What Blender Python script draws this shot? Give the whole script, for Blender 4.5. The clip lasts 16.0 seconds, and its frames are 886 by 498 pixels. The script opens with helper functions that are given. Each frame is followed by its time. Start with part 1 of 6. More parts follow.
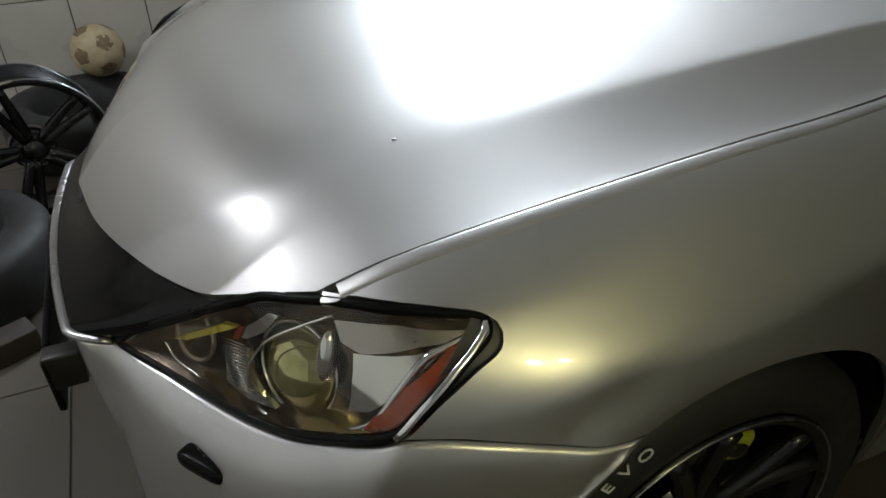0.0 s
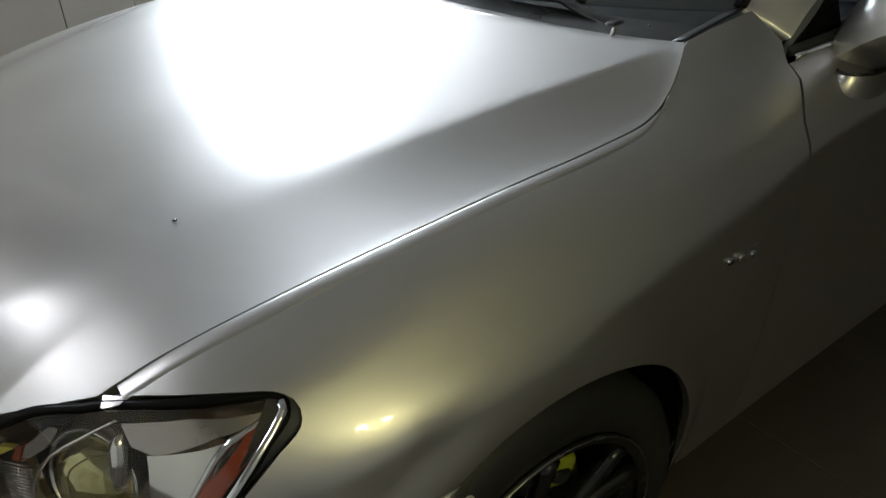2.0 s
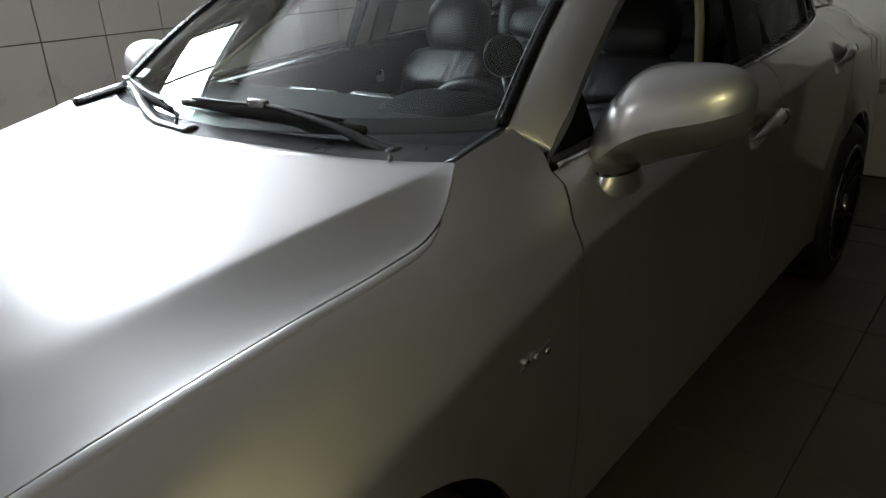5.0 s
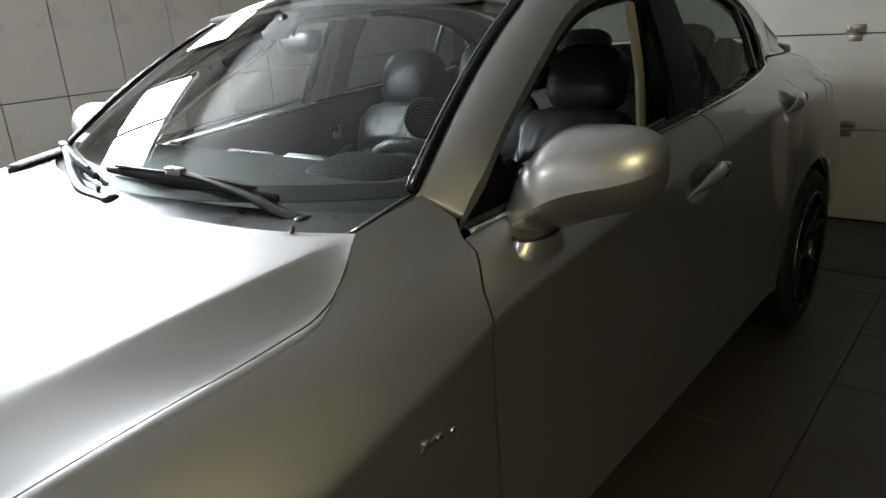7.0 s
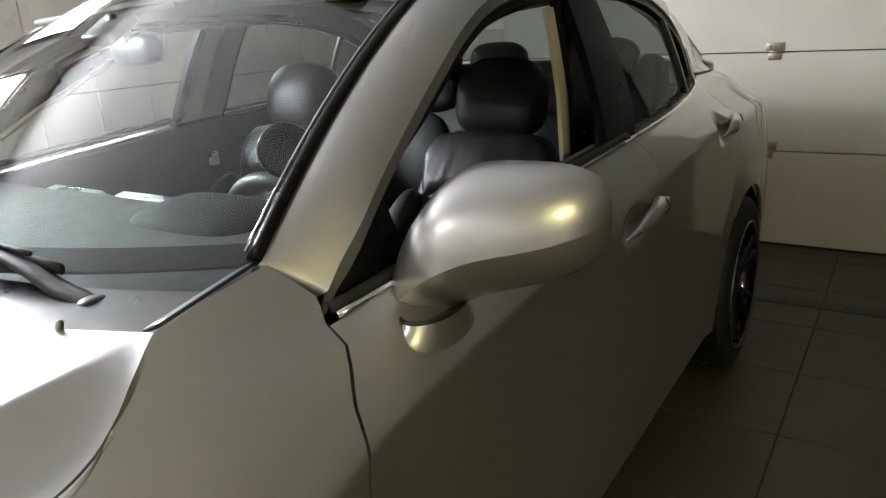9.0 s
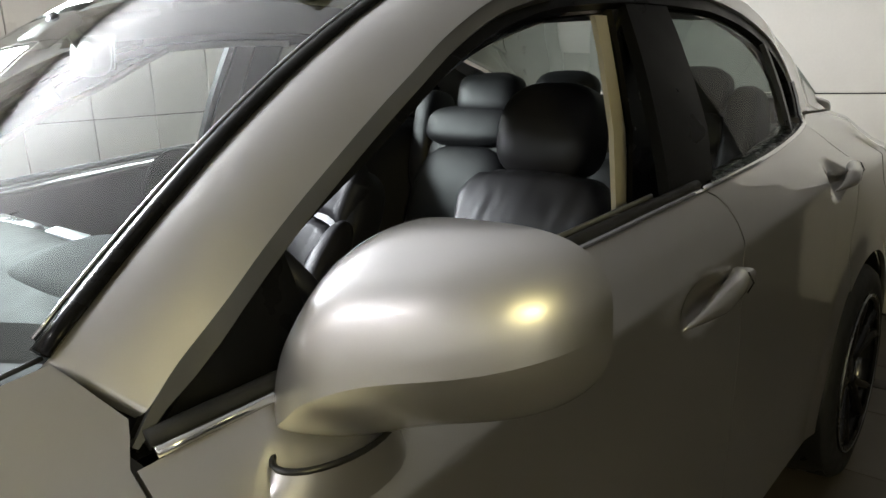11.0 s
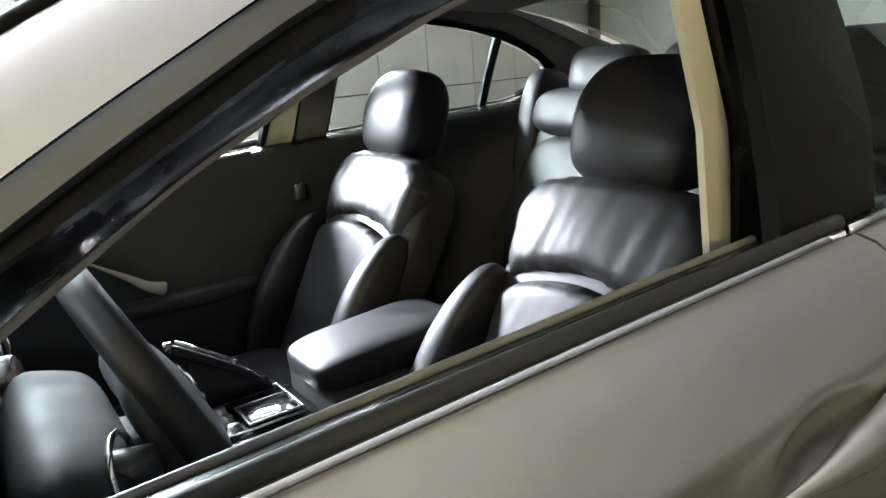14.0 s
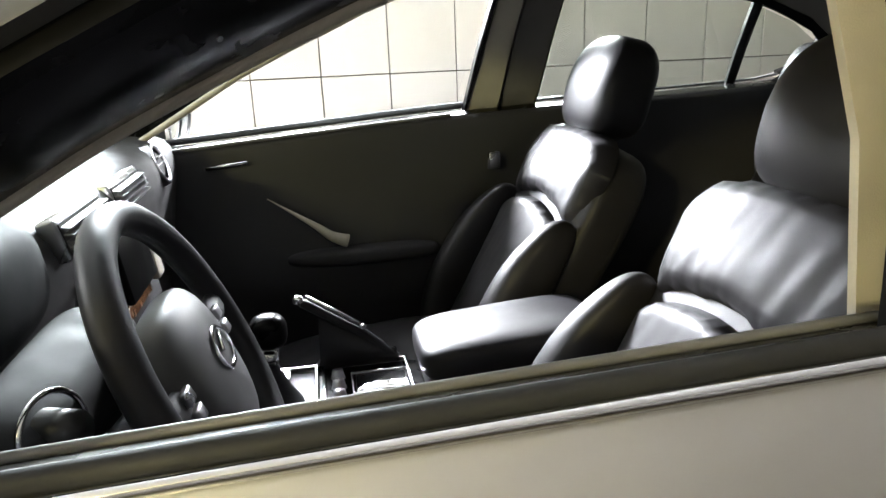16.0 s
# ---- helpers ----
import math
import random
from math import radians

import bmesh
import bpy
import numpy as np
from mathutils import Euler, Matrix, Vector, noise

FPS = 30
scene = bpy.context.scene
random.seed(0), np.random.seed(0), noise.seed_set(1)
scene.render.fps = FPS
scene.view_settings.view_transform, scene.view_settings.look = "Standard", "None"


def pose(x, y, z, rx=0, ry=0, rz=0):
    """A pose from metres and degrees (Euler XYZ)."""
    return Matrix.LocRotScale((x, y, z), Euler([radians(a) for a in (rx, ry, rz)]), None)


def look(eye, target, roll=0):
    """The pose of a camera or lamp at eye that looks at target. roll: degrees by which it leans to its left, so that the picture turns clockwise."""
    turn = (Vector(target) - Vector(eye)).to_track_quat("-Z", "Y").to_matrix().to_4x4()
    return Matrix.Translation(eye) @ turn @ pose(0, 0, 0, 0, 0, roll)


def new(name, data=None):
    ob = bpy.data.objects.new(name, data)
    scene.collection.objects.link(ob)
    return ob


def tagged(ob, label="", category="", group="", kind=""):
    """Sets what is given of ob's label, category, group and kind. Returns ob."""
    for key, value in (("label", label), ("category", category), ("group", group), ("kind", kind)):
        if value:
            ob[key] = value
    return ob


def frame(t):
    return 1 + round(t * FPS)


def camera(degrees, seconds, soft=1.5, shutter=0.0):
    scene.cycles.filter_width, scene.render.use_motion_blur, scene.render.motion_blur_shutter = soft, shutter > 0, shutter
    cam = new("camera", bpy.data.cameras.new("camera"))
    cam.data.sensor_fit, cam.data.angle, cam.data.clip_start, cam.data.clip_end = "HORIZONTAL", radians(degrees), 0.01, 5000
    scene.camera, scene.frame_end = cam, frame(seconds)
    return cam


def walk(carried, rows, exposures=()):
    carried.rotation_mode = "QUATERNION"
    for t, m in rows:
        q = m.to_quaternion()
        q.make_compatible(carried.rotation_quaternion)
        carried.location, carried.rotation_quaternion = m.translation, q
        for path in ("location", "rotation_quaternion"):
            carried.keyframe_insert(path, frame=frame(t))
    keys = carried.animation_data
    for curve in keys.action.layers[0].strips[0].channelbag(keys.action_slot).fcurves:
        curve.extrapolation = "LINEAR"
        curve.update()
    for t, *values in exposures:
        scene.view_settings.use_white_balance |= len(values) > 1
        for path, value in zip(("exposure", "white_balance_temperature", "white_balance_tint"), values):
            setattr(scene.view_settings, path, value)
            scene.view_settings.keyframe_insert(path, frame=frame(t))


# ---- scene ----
from mathutils import geometry

cam = camera(63.7, 16.0)
PATH = [
    (0, (0.407, -1.333, 1.263), (1.051, 0.199, 0.15), -0.9),
    (0.5, (0.434, -1.341, 1.262), (1.166, 0.167, 0.17), -1.1),
    (1, (0.453, -1.349, 1.271), (1.277, 0.128, 0.204), -1.3),
    (1.5, (0.47, -1.351, 1.276), (1.399, 0.082, 0.235), -1.3),
    (2, (0.484, -1.357, 1.283), (1.505, 0.027, 0.263), -1.3),
    (2.5, (0.5, -1.359, 1.278), (1.616, -0.004, 0.32), -1.6),
    (3, (0.518, -1.377, 1.288), (1.686, -0.042, 0.366), -2.4),
    (3.5, (0.533, -1.385, 1.289), (1.786, -0.092, 0.418), -2.8),
    (4, (0.546, -1.389, 1.298), (1.867, -0.15, 0.451), -3.2),
    (4.5, (0.552, -1.397, 1.295), (1.929, -0.182, 0.503), -3.3),
    (6.8, (0.682, -1.507, 1.313), (2.121, -0.279, 0.665), -4.0),
    (7, (0.704, -1.504, 1.315), (2.15, -0.275, 0.682), -4.3),
    (7.5, (0.778, -1.473, 1.31), (2.262, -0.286, 0.685), -4.5),
    (8, (0.865, -1.435, 1.303), (2.384, -0.291, 0.683), -4.0),
    (8.5, (0.954, -1.382, 1.289), (2.498, -0.262, 0.688), -4.1),
    (9, (1.041, -1.333, 1.279), (2.627, -0.274, 0.677), -3.4),
    (9.2, (1.068, -1.325, 1.272), (2.651, -0.245, 0.699), -3.5),
    (11.3, (1.471, -1.266, 1.222), (2.883, 0.06, 0.722), -2.7),
    (11.5, (1.499, -1.271, 1.224), (2.883, 0.082, 0.721), -3.2),
    (12, (1.576, -1.256, 1.214), (2.921, 0.142, 0.729), -3.7),
    (12.5, (1.659, -1.238, 1.218), (2.957, 0.205, 0.735), -4.4),
    (13, (1.748, -1.209, 1.209), (2.965, 0.298, 0.709), -4.8),
    (13.5, (1.826, -1.179, 1.201), (2.971, 0.373, 0.674), -4.6),
    (14, (1.899, -1.152, 1.203), (2.967, 0.458, 0.686), -4.6),
    (14.5, (1.968, -1.127, 1.19), (2.837, 0.605, 0.694), -4.3),
    (15, (2.053, -1.112, 1.177), (2.739, 0.689, 0.643), -4.3),
    (15.5, (2.127, -1.124, 1.182), (2.631, 0.737, 0.651), -3.9),
    (16, (2.193, -1.125, 1.186), (2.524, 0.766, 0.625), -2.3),
]
walk(cam, [(t, look(eye, target, roll)) for t, eye, target, roll in PATH], exposures=[(0.0, 0.25, 6250, 10), (1.5, 0.18, 6250, 10), (3.5, -0.25, 6250, 10), (4.7, -0.2, 6350, 12), (7.0, 0.3, 6450, 12), (9.2, 1.15, 6600, 15), (12.5, 1.35, 6500, 14), (13.5, 2.2, 6350, 15), (14.0, 2.75, 6300, 15), (16.0, 2.85, 6600, 16)])

# ---- world and light ----
world = bpy.data.worlds.new("world")
scene.world = world
world.use_nodes = True
world.node_tree.nodes["Background"].inputs["Color"].default_value = (0.5, 0.55, 0.6, 1)
world.node_tree.nodes["Background"].inputs["Strength"].default_value = 0.02


def area_lamp(name, m, sx, sy, watts, colour):
    data = bpy.data.lights.new(name, "AREA")
    data.shape, data.size, data.size_y, data.energy, data.color = "RECTANGLE", sx, sy, watts, colour
    ob = new(name, data)
    ob.matrix_world = m
    return ob


WIN = (1.355, 2.249, 1.607, 2.159)
WIN_2 = (2.62, 3.46, 1.607, 2.159)
for w, watts in ((WIN, 100), (WIN_2, 12)):
    area_lamp("window_daylight", pose((w[0] + w[1]) / 2, 2.14, (w[2] + w[3]) / 2, -90, 0, 0), w[1] - w[0] - 0.03, 0.52, watts, (0.86, 0.94, 1.0))
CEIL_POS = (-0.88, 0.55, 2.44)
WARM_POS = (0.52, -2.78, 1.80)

# ---- materials ----


def lin(c):
    return (c, c, c, 1) if isinstance(c, (int, float)) else (*c, 1)


def material(name, colour, rough=0.5, metal=0.0, vary=0.15, scale=8.0, fine=120.0, bump=0.0, coat=0.0, random_piece=0.0,
             dirt=None, dirt_amount=0.0, spec=0.5, transmission=0.0, rough_vary=0.08, stretch=(1, 1, 1)):
    """A surface with variation at two scales, fine relief and, where wanted, blotches of dirt."""
    mat = bpy.data.materials.new(name)
    mat.use_nodes = True
    tree = mat.node_tree
    n, l = tree.nodes, tree.links
    bsdf = n["Principled BSDF"]
    coord = n.new("ShaderNodeTexCoord")
    mapping = n.new("ShaderNodeMapping")
    mapping.inputs["Scale"].default_value = stretch
    l.new(coord.outputs["Object"], mapping.inputs["Vector"])
    big, small = n.new("ShaderNodeTexNoise"), n.new("ShaderNodeTexNoise")
    for tex, s, d in ((big, scale, 4), (small, fine, 2)):
        tex.inputs["Scale"].default_value, tex.inputs["Detail"].default_value = s, d
        l.new(mapping.outputs["Vector"], tex.inputs["Vector"])
    mix = n.new("ShaderNodeMath")
    mix.operation = "MULTIPLY_ADD"
    l.new(small.outputs["Fac"], mix.inputs[0])
    mix.inputs[1].default_value = 0.4
    l.new(big.outputs["Fac"], mix.inputs[2])
    ramp = n.new("ShaderNodeMapRange")
    ramp.inputs["From Min"].default_value, ramp.inputs["From Max"].default_value = 0.4, 1.0
    ramp.inputs["To Min"].default_value, ramp.inputs["To Max"].default_value = 1 - vary, 1 + vary * 0.6
    l.new(mix.outputs[0], ramp.inputs["Value"])
    value = ramp.outputs["Result"]
    if random_piece:
        info = n.new("ShaderNodeObjectInfo")
        r2 = n.new("ShaderNodeMapRange")
        r2.inputs["To Min"].default_value, r2.inputs["To Max"].default_value = 1 - random_piece, 1 + random_piece * 0.5
        l.new(info.outputs["Random"], r2.inputs["Value"])
        mul = n.new("ShaderNodeMath")
        mul.operation = "MULTIPLY"
        l.new(value, mul.inputs[0])
        l.new(r2.outputs["Result"], mul.inputs[1])
        value = mul.outputs[0]
    scaled = n.new("ShaderNodeVectorMath")
    scaled.operation = "SCALE"
    scaled.inputs[0].default_value = lin(colour)[:3]
    l.new(value, scaled.inputs["Scale"])
    out = scaled.outputs["Vector"]
    if dirt:
        blot = n.new("ShaderNodeTexNoise")
        blot.inputs["Scale"].default_value, blot.inputs["Detail"].default_value = scale * 0.6, 6
        l.new(coord.outputs["Object"], blot.inputs["Vector"])
        cut = n.new("ShaderNodeMapRange")
        cut.inputs["From Min"].default_value, cut.inputs["From Max"].default_value = 0.52, 0.75
        cut.inputs["To Max"].default_value = dirt_amount
        l.new(blot.outputs["Fac"], cut.inputs["Value"])
        blend = n.new("ShaderNodeMix")
        blend.data_type = "RGBA"
        l.new(cut.outputs["Result"], blend.inputs["Factor"])
        l.new(out, blend.inputs["A"])
        blend.inputs["B"].default_value = lin(dirt)
        out = blend.outputs["Result"]
    l.new(out, bsdf.inputs["Base Color"])
    rr = n.new("ShaderNodeMapRange")
    rr.inputs["From Min"].default_value, rr.inputs["From Max"].default_value = 0.3, 0.7
    rr.inputs["To Min"].default_value, rr.inputs["To Max"].default_value = max(0.0, rough - rough_vary), min(1.0, rough + rough_vary)
    l.new(big.outputs["Fac"], rr.inputs["Value"])
    l.new(rr.outputs["Result"], bsdf.inputs["Roughness"])
    bsdf.inputs["Metallic"].default_value = metal
    bsdf.inputs["Specular IOR Level"].default_value = spec
    bsdf.inputs["Coat Weight"].default_value = coat
    bsdf.inputs["Coat Roughness"].default_value = 0.04
    bsdf.inputs["Transmission Weight"].default_value = transmission
    if bump:
        b = n.new("ShaderNodeBump")
        b.inputs["Strength"].default_value, b.inputs["Distance"].default_value = bump, 0.002
        l.new(small.outputs["Fac"], b.inputs["Height"])
        l.new(b.outputs["Normal"], bsdf.inputs["Normal"])
    return mat


def glass_material(name, tint, rough=0.0, mirror=0.08, blur=0.0, graze=0.85):
    """Thin clear sheet: lets light straight through, with a gloss that grows at grazing angles."""
    mat = bpy.data.materials.new(name)
    mat.use_nodes = True
    n, l = mat.node_tree.nodes, mat.node_tree.links
    n.remove(n["Principled BSDF"])
    clear, gloss, mix = n.new("ShaderNodeBsdfTransparent"), n.new("ShaderNodeBsdfGlossy"), n.new("ShaderNodeMixShader")
    clear.inputs["Color"].default_value = lin(tint)
    gloss.inputs["Roughness"].default_value = rough
    face = n.new("ShaderNodeLayerWeight")
    face.inputs["Blend"].default_value = 0.5
    power = n.new("ShaderNodeMath")
    power.operation = "POWER"
    power.inputs[1].default_value = 4.0
    l.new(face.outputs["Facing"], power.inputs[0])
    add = n.new("ShaderNodeMath")
    add.operation = "MULTIPLY_ADD"
    add.use_clamp = True
    add.inputs[1].default_value, add.inputs[2].default_value = graze, mirror
    l.new(power.outputs[0], add.inputs[0])
    l.new(add.outputs[0], mix.inputs["Fac"])
    l.new(clear.outputs[0], mix.inputs[1])
    l.new(gloss.outputs[0], mix.inputs[2])
    l.new(mix.outputs[0], n["Material Output"].inputs["Surface"])
    return mat


def pane_shadow_off(ob):
    ob.visible_shadow = False
    return ob


def glow_material(name, colour, strength):
    mat = bpy.data.materials.new(name)
    mat.use_nodes = True
    b = mat.node_tree.nodes["Principled BSDF"]
    b.inputs["Base Color"].default_value = lin(colour)
    b.inputs["Emission Color"].default_value = lin(colour)
    b.inputs["Emission Strength"].default_value = strength
    return mat


PAINT = material("silver_paint", (0.56, 0.55, 0.54), 0.38, 0.92, vary=0.04, scale=3, fine=900, coat=1.0, rough_vary=0.03)
BLACK_TRIM = material("black_trim", 0.012, 0.35, vary=0.3, scale=20, fine=300, bump=0.05)
GLOSS_BLACK = material("gloss_black", 0.005, 0.32, vary=0.2, spec=0.1)
# Satin black door frame edge; its reflected sheen is mixed in as grey.
STRIP = material("frame_strip_sheen", (0.10, 0.10, 0.105), 0.35, 0.3, vary=0.1, scale=20, fine=300)
RUBBER = material("rubber", 0.012, 0.65, vary=0.3, scale=30, bump=0.2)
CHROME = material("chrome", (0.75, 0.75, 0.76), 0.1, 1.0, vary=0.05, rough_vary=0.04)
SATIN = material("satin_metal", (0.42, 0.42, 0.43), 0.3, 1.0, vary=0.08)
LEATHER = material("black_leather", (0.018, 0.017, 0.019), 0.46, vary=0.2, scale=14, fine=700, bump=0.1, rough_vary=0.07, spec=0.28)
PLASTIC = material("dash_plastic", (0.032, 0.031, 0.032), 0.72, vary=0.12, scale=25, fine=900, spec=0.3)
CARD = material("door_card", (0.022, 0.021, 0.024), 0.6, vary=0.12, scale=6, fine=900)
CARD_TOP = material("card_top_vinyl", 0.006, 0.24, vary=0.25, scale=20, fine=400, spec=0.25)
HUB_GREY = material("hub_grey", (0.075, 0.075, 0.076), 0.5, vary=0.1, scale=20, fine=500)
MATT_BLACK = material("matt_black", (0.008, 0.008, 0.009), 0.75, vary=0.2, scale=20, fine=500, spec=0.15)
RED_LENS = material("red_button", (0.28, 0.05, 0.03), 0.3, vary=0.1)
GREY_PLASTIC = material("grey_plastic", (0.14, 0.14, 0.14), 0.45, vary=0.1, scale=15, fine=400, bump=0.1)
BEIGE_TRIM = material("beige_trim", (0.50, 0.46, 0.38), 0.6, vary=0.08, scale=20, fine=600, bump=0.15)
HEADLINER = material("headliner", (0.16, 0.15, 0.14), 0.9, vary=0.12, scale=10, fine=700, bump=0.3)
CARPET = material("carpet", (0.015, 0.014, 0.014), 0.95, vary=0.4, scale=30, fine=500, bump=0.5)
WOOD = material("dark_wood", (0.16, 0.075, 0.035), 0.25, vary=0.45, scale=9, fine=60, coat=0.5, stretch=(1, 8, 8))
GLASS = glass_material("window_glass", (0.93, 0.96, 0.94), mirror=0.06)
SHIELD_GLASS = glass_material("windshield_glass", (0.88, 0.95, 0.92), mirror=0.08)
TINTED = glass_material("tinted_glass", (0.66, 0.71, 0.68), mirror=0.02, graze=0.25)
REAR_TINT = glass_material("rear_tinted_glass", (0.30, 0.34, 0.32), mirror=0.03)
PALE_TINT = glass_material("pale_tinted_glass", (0.46, 0.50, 0.47), mirror=0.05)
LENS = glass_material("lamp_lens", (0.95, 0.95, 0.93), mirror=0.04)
AMBER = material("amber_plastic", (0.26, 0.040, 0.010), 0.22, vary=0.25, scale=60, fine=200, coat=0.6)
LAMP_REFLECTOR = material("lamp_reflector", (0.78, 0.77, 0.74), 0.12, 1.0, vary=0.1)
LAMP_DARK = material("lamp_bezel", (0.34, 0.27, 0.20), 0.16, 0.95, vary=0.25, scale=14)
LAMP_GREY = material("lamp_wing_grey", (0.46, 0.43, 0.40), 0.22, 0.95, vary=0.12)
YELLOW_PLASTIC = material("yellow_strip", (0.60, 0.52, 0.06), 0.3, vary=0.2, scale=40, coat=0.5)
LIME = material("lime_caliper_paint", (0.34, 0.38, 0.02), 0.4, vary=0.15, coat=0.3)
WHITE_LETTER = material("white_lettering", 0.62, 0.6, vary=0.2, scale=60)
RIM_DARK = material("dark_rim_paint", (0.014, 0.014, 0.016), 0.25, 0.5, vary=0.15, coat=0.4)
TILE = material("wall_tile_glaze", (0.50, 0.475, 0.43), 0.3, vary=0.07, scale=3, fine=60, random_piece=0.05, dirt=(0.42, 0.38, 0.33), dirt_amount=0.12)
GROUT = material("dark_grout", (0.07, 0.06, 0.05), 0.9, vary=0.3, scale=10, bump=0.4)
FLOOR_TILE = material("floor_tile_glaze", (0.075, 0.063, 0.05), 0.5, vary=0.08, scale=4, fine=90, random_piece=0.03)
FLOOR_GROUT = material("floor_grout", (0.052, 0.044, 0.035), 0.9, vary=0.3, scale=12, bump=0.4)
PLASTER = material("wall_plaster", (0.33, 0.32, 0.30), 0.85, vary=0.1, scale=4, bump=0.3)
CEILING = material("ceiling_paint", (0.34, 0.33, 0.32), 0.9, vary=0.06, scale=2)
PALE_WALL = material("wall_paint", (0.84, 0.83, 0.81), 0.8, vary=0.06, scale=3, bump=0.2)
# Wall colour with the shade of the near and rear sides put in.
SHADED_WALL = material("shaded_wall_tone", (0.07, 0.064, 0.055), 0.9, vary=0.15, scale=3, bump=0.3)
DOOR_PAINT = material("garage_door_paint", (0.52, 0.49, 0.43), 0.5, vary=0.06, scale=5, fine=80, dirt=(0.45, 0.41, 0.34), dirt_amount=0.25, bump=0.1)
STEEL = material("galvanised_steel", (0.30, 0.27, 0.21), 0.4, 0.9, vary=0.25, scale=60)
PLASTIC_GREY = material("dark_grey_plastic", (0.036, 0.036, 0.037), 0.6, vary=0.15, scale=20, fine=500, bump=0.2)
STICKER = material("sticker_print", (0.45, 0.62, 0.72), 0.4, vary=0.3, scale=60)
BALL = material("ball_leather", (0.46, 0.38, 0.24), 0.6, vary=0.25, scale=30, fine=150, bump=0.3, dirt=(0.2, 0.16, 0.1), dirt_amount=0.5)
BALL_DARK = material("ball_patch", (0.20, 0.145, 0.08), 0.6, vary=0.4, scale=40, bump=0.3)
BLOCK_WOOD = material("block_wood", (0.035, 0.026, 0.02), 0.7, vary=0.4, scale=12, fine=90, bump=0.4, stretch=(1, 6, 6))
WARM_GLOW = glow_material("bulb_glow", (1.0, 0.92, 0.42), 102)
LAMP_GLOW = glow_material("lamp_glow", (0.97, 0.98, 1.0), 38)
GLOW = glow_material("daylight_pane", (0.92, 0.97, 1.0), 12)

# ---- mesh helpers ----


def part(name, bm, mat, parent=None, label="", smooth=True, normals=None):
    """Links a bmesh as one mesh object, under a thing or a part when one is given."""
    me = bpy.data.meshes.new(name)
    bm.to_mesh(me)
    bm.free()
    me.materials.append(mat)
    if smooth:
        me.polygons.foreach_set("use_smooth", [True] * len(me.polygons))
    if normals is not None:
        me.normals_split_custom_set_from_vertices(normals)
    ob = new(name, me)
    if parent is not None:
        ob.parent = parent
    if label:
        tagged(ob, label)
    return ob


def empty(name, label, category, group="", kind=""):
    return tagged(new(name), label, category, group, kind)


def box_bm(x0, x1, y0, y1, z0, z1, bevel=0.0, seg=2, bm=None):
    own = bmesh.new()
    bmesh.ops.create_cube(own, size=1)
    for v in own.verts:
        v.co = Vector(((x0 + x1) / 2 + v.co.x * (x1 - x0), (y0 + y1) / 2 + v.co.y * (y1 - y0), (z0 + z1) / 2 + v.co.z * (z1 - z0)))
    if bevel:
        bmesh.ops.bevel(own, geom=own.edges[:], offset=bevel, segments=seg, affect="EDGES", profile=0.5)
    return join(bm, own) if bm else own


def join(bm, other):
    me = bpy.data.meshes.new("tmp")
    other.to_mesh(me)
    other.free()
    bm.from_mesh(me)
    bpy.data.meshes.remove(me)
    return bm


def turned(bm, m):
    bmesh.ops.transform(bm, matrix=m, verts=bm.verts[:])
    return bm


def grid_bm(fn, nu, nv, closed_u=False):
    """A sheet from fn(u, v) -> point, u and v from 0 to 1."""
    bm = bmesh.new()
    cols = nu if closed_u else nu + 1
    rows = [[bm.verts.new(fn(i / nu, j / nv)) for i in range(cols)] for j in range(nv + 1)]
    for j in range(nv):
        for i in range(nu):
            k = (i + 1) % cols
            bm.faces.new((rows[j][i], rows[j][k], rows[j + 1][k], rows[j + 1][i]))
    return bm


def thick(bm, depth):
    """Gives a sheet thickness against its normals."""
    bmesh.ops.recalc_face_normals(bm, faces=bm.faces[:])
    bmesh.ops.solidify(bm, geom=bm.faces[:], thickness=depth)
    return bm


def tube_bm(points, r, n=8, closed=False, flat=1.0, up=(0, 0, 1), bm=None, taper=None):
    """A rod along points; flat squeezes it along the up direction."""
    own = bmesh.new()
    pts = [Vector(p) for p in points]
    rings = []
    for i, p in enumerate(pts):
        a = pts[i - 1] if (i or closed) else p
        b = pts[(i + 1) % len(pts)] if (i < len(pts) - 1 or closed) else p
        d = (b - a).normalized()
        side = d.cross(Vector(up))
        side = side.normalized() if side.length > 1e-4 else Vector((1, 0, 0))
        top = side.cross(d).normalized()
        rad = r * (taper(i / max(1, len(pts) - 1)) if taper else 1)
        rings.append([own.verts.new(p + side * rad * math.cos(2 * math.pi * k / n) + top * rad * flat * math.sin(2 * math.pi * k / n)) for k in range(n)])
    last = len(rings) if closed else len(rings) - 1
    for i in range(last):
        a, b = rings[i], rings[(i + 1) % len(rings)]
        for k in range(n):
            own.faces.new((a[k], a[(k + 1) % n], b[(k + 1) % n], b[k]))
    if not closed:
        own.faces.new(rings[0][::-1])
        own.faces.new(rings[-1])
    bmesh.ops.recalc_face_normals(own, faces=own.faces[:])
    return join(bm, own) if bm else own


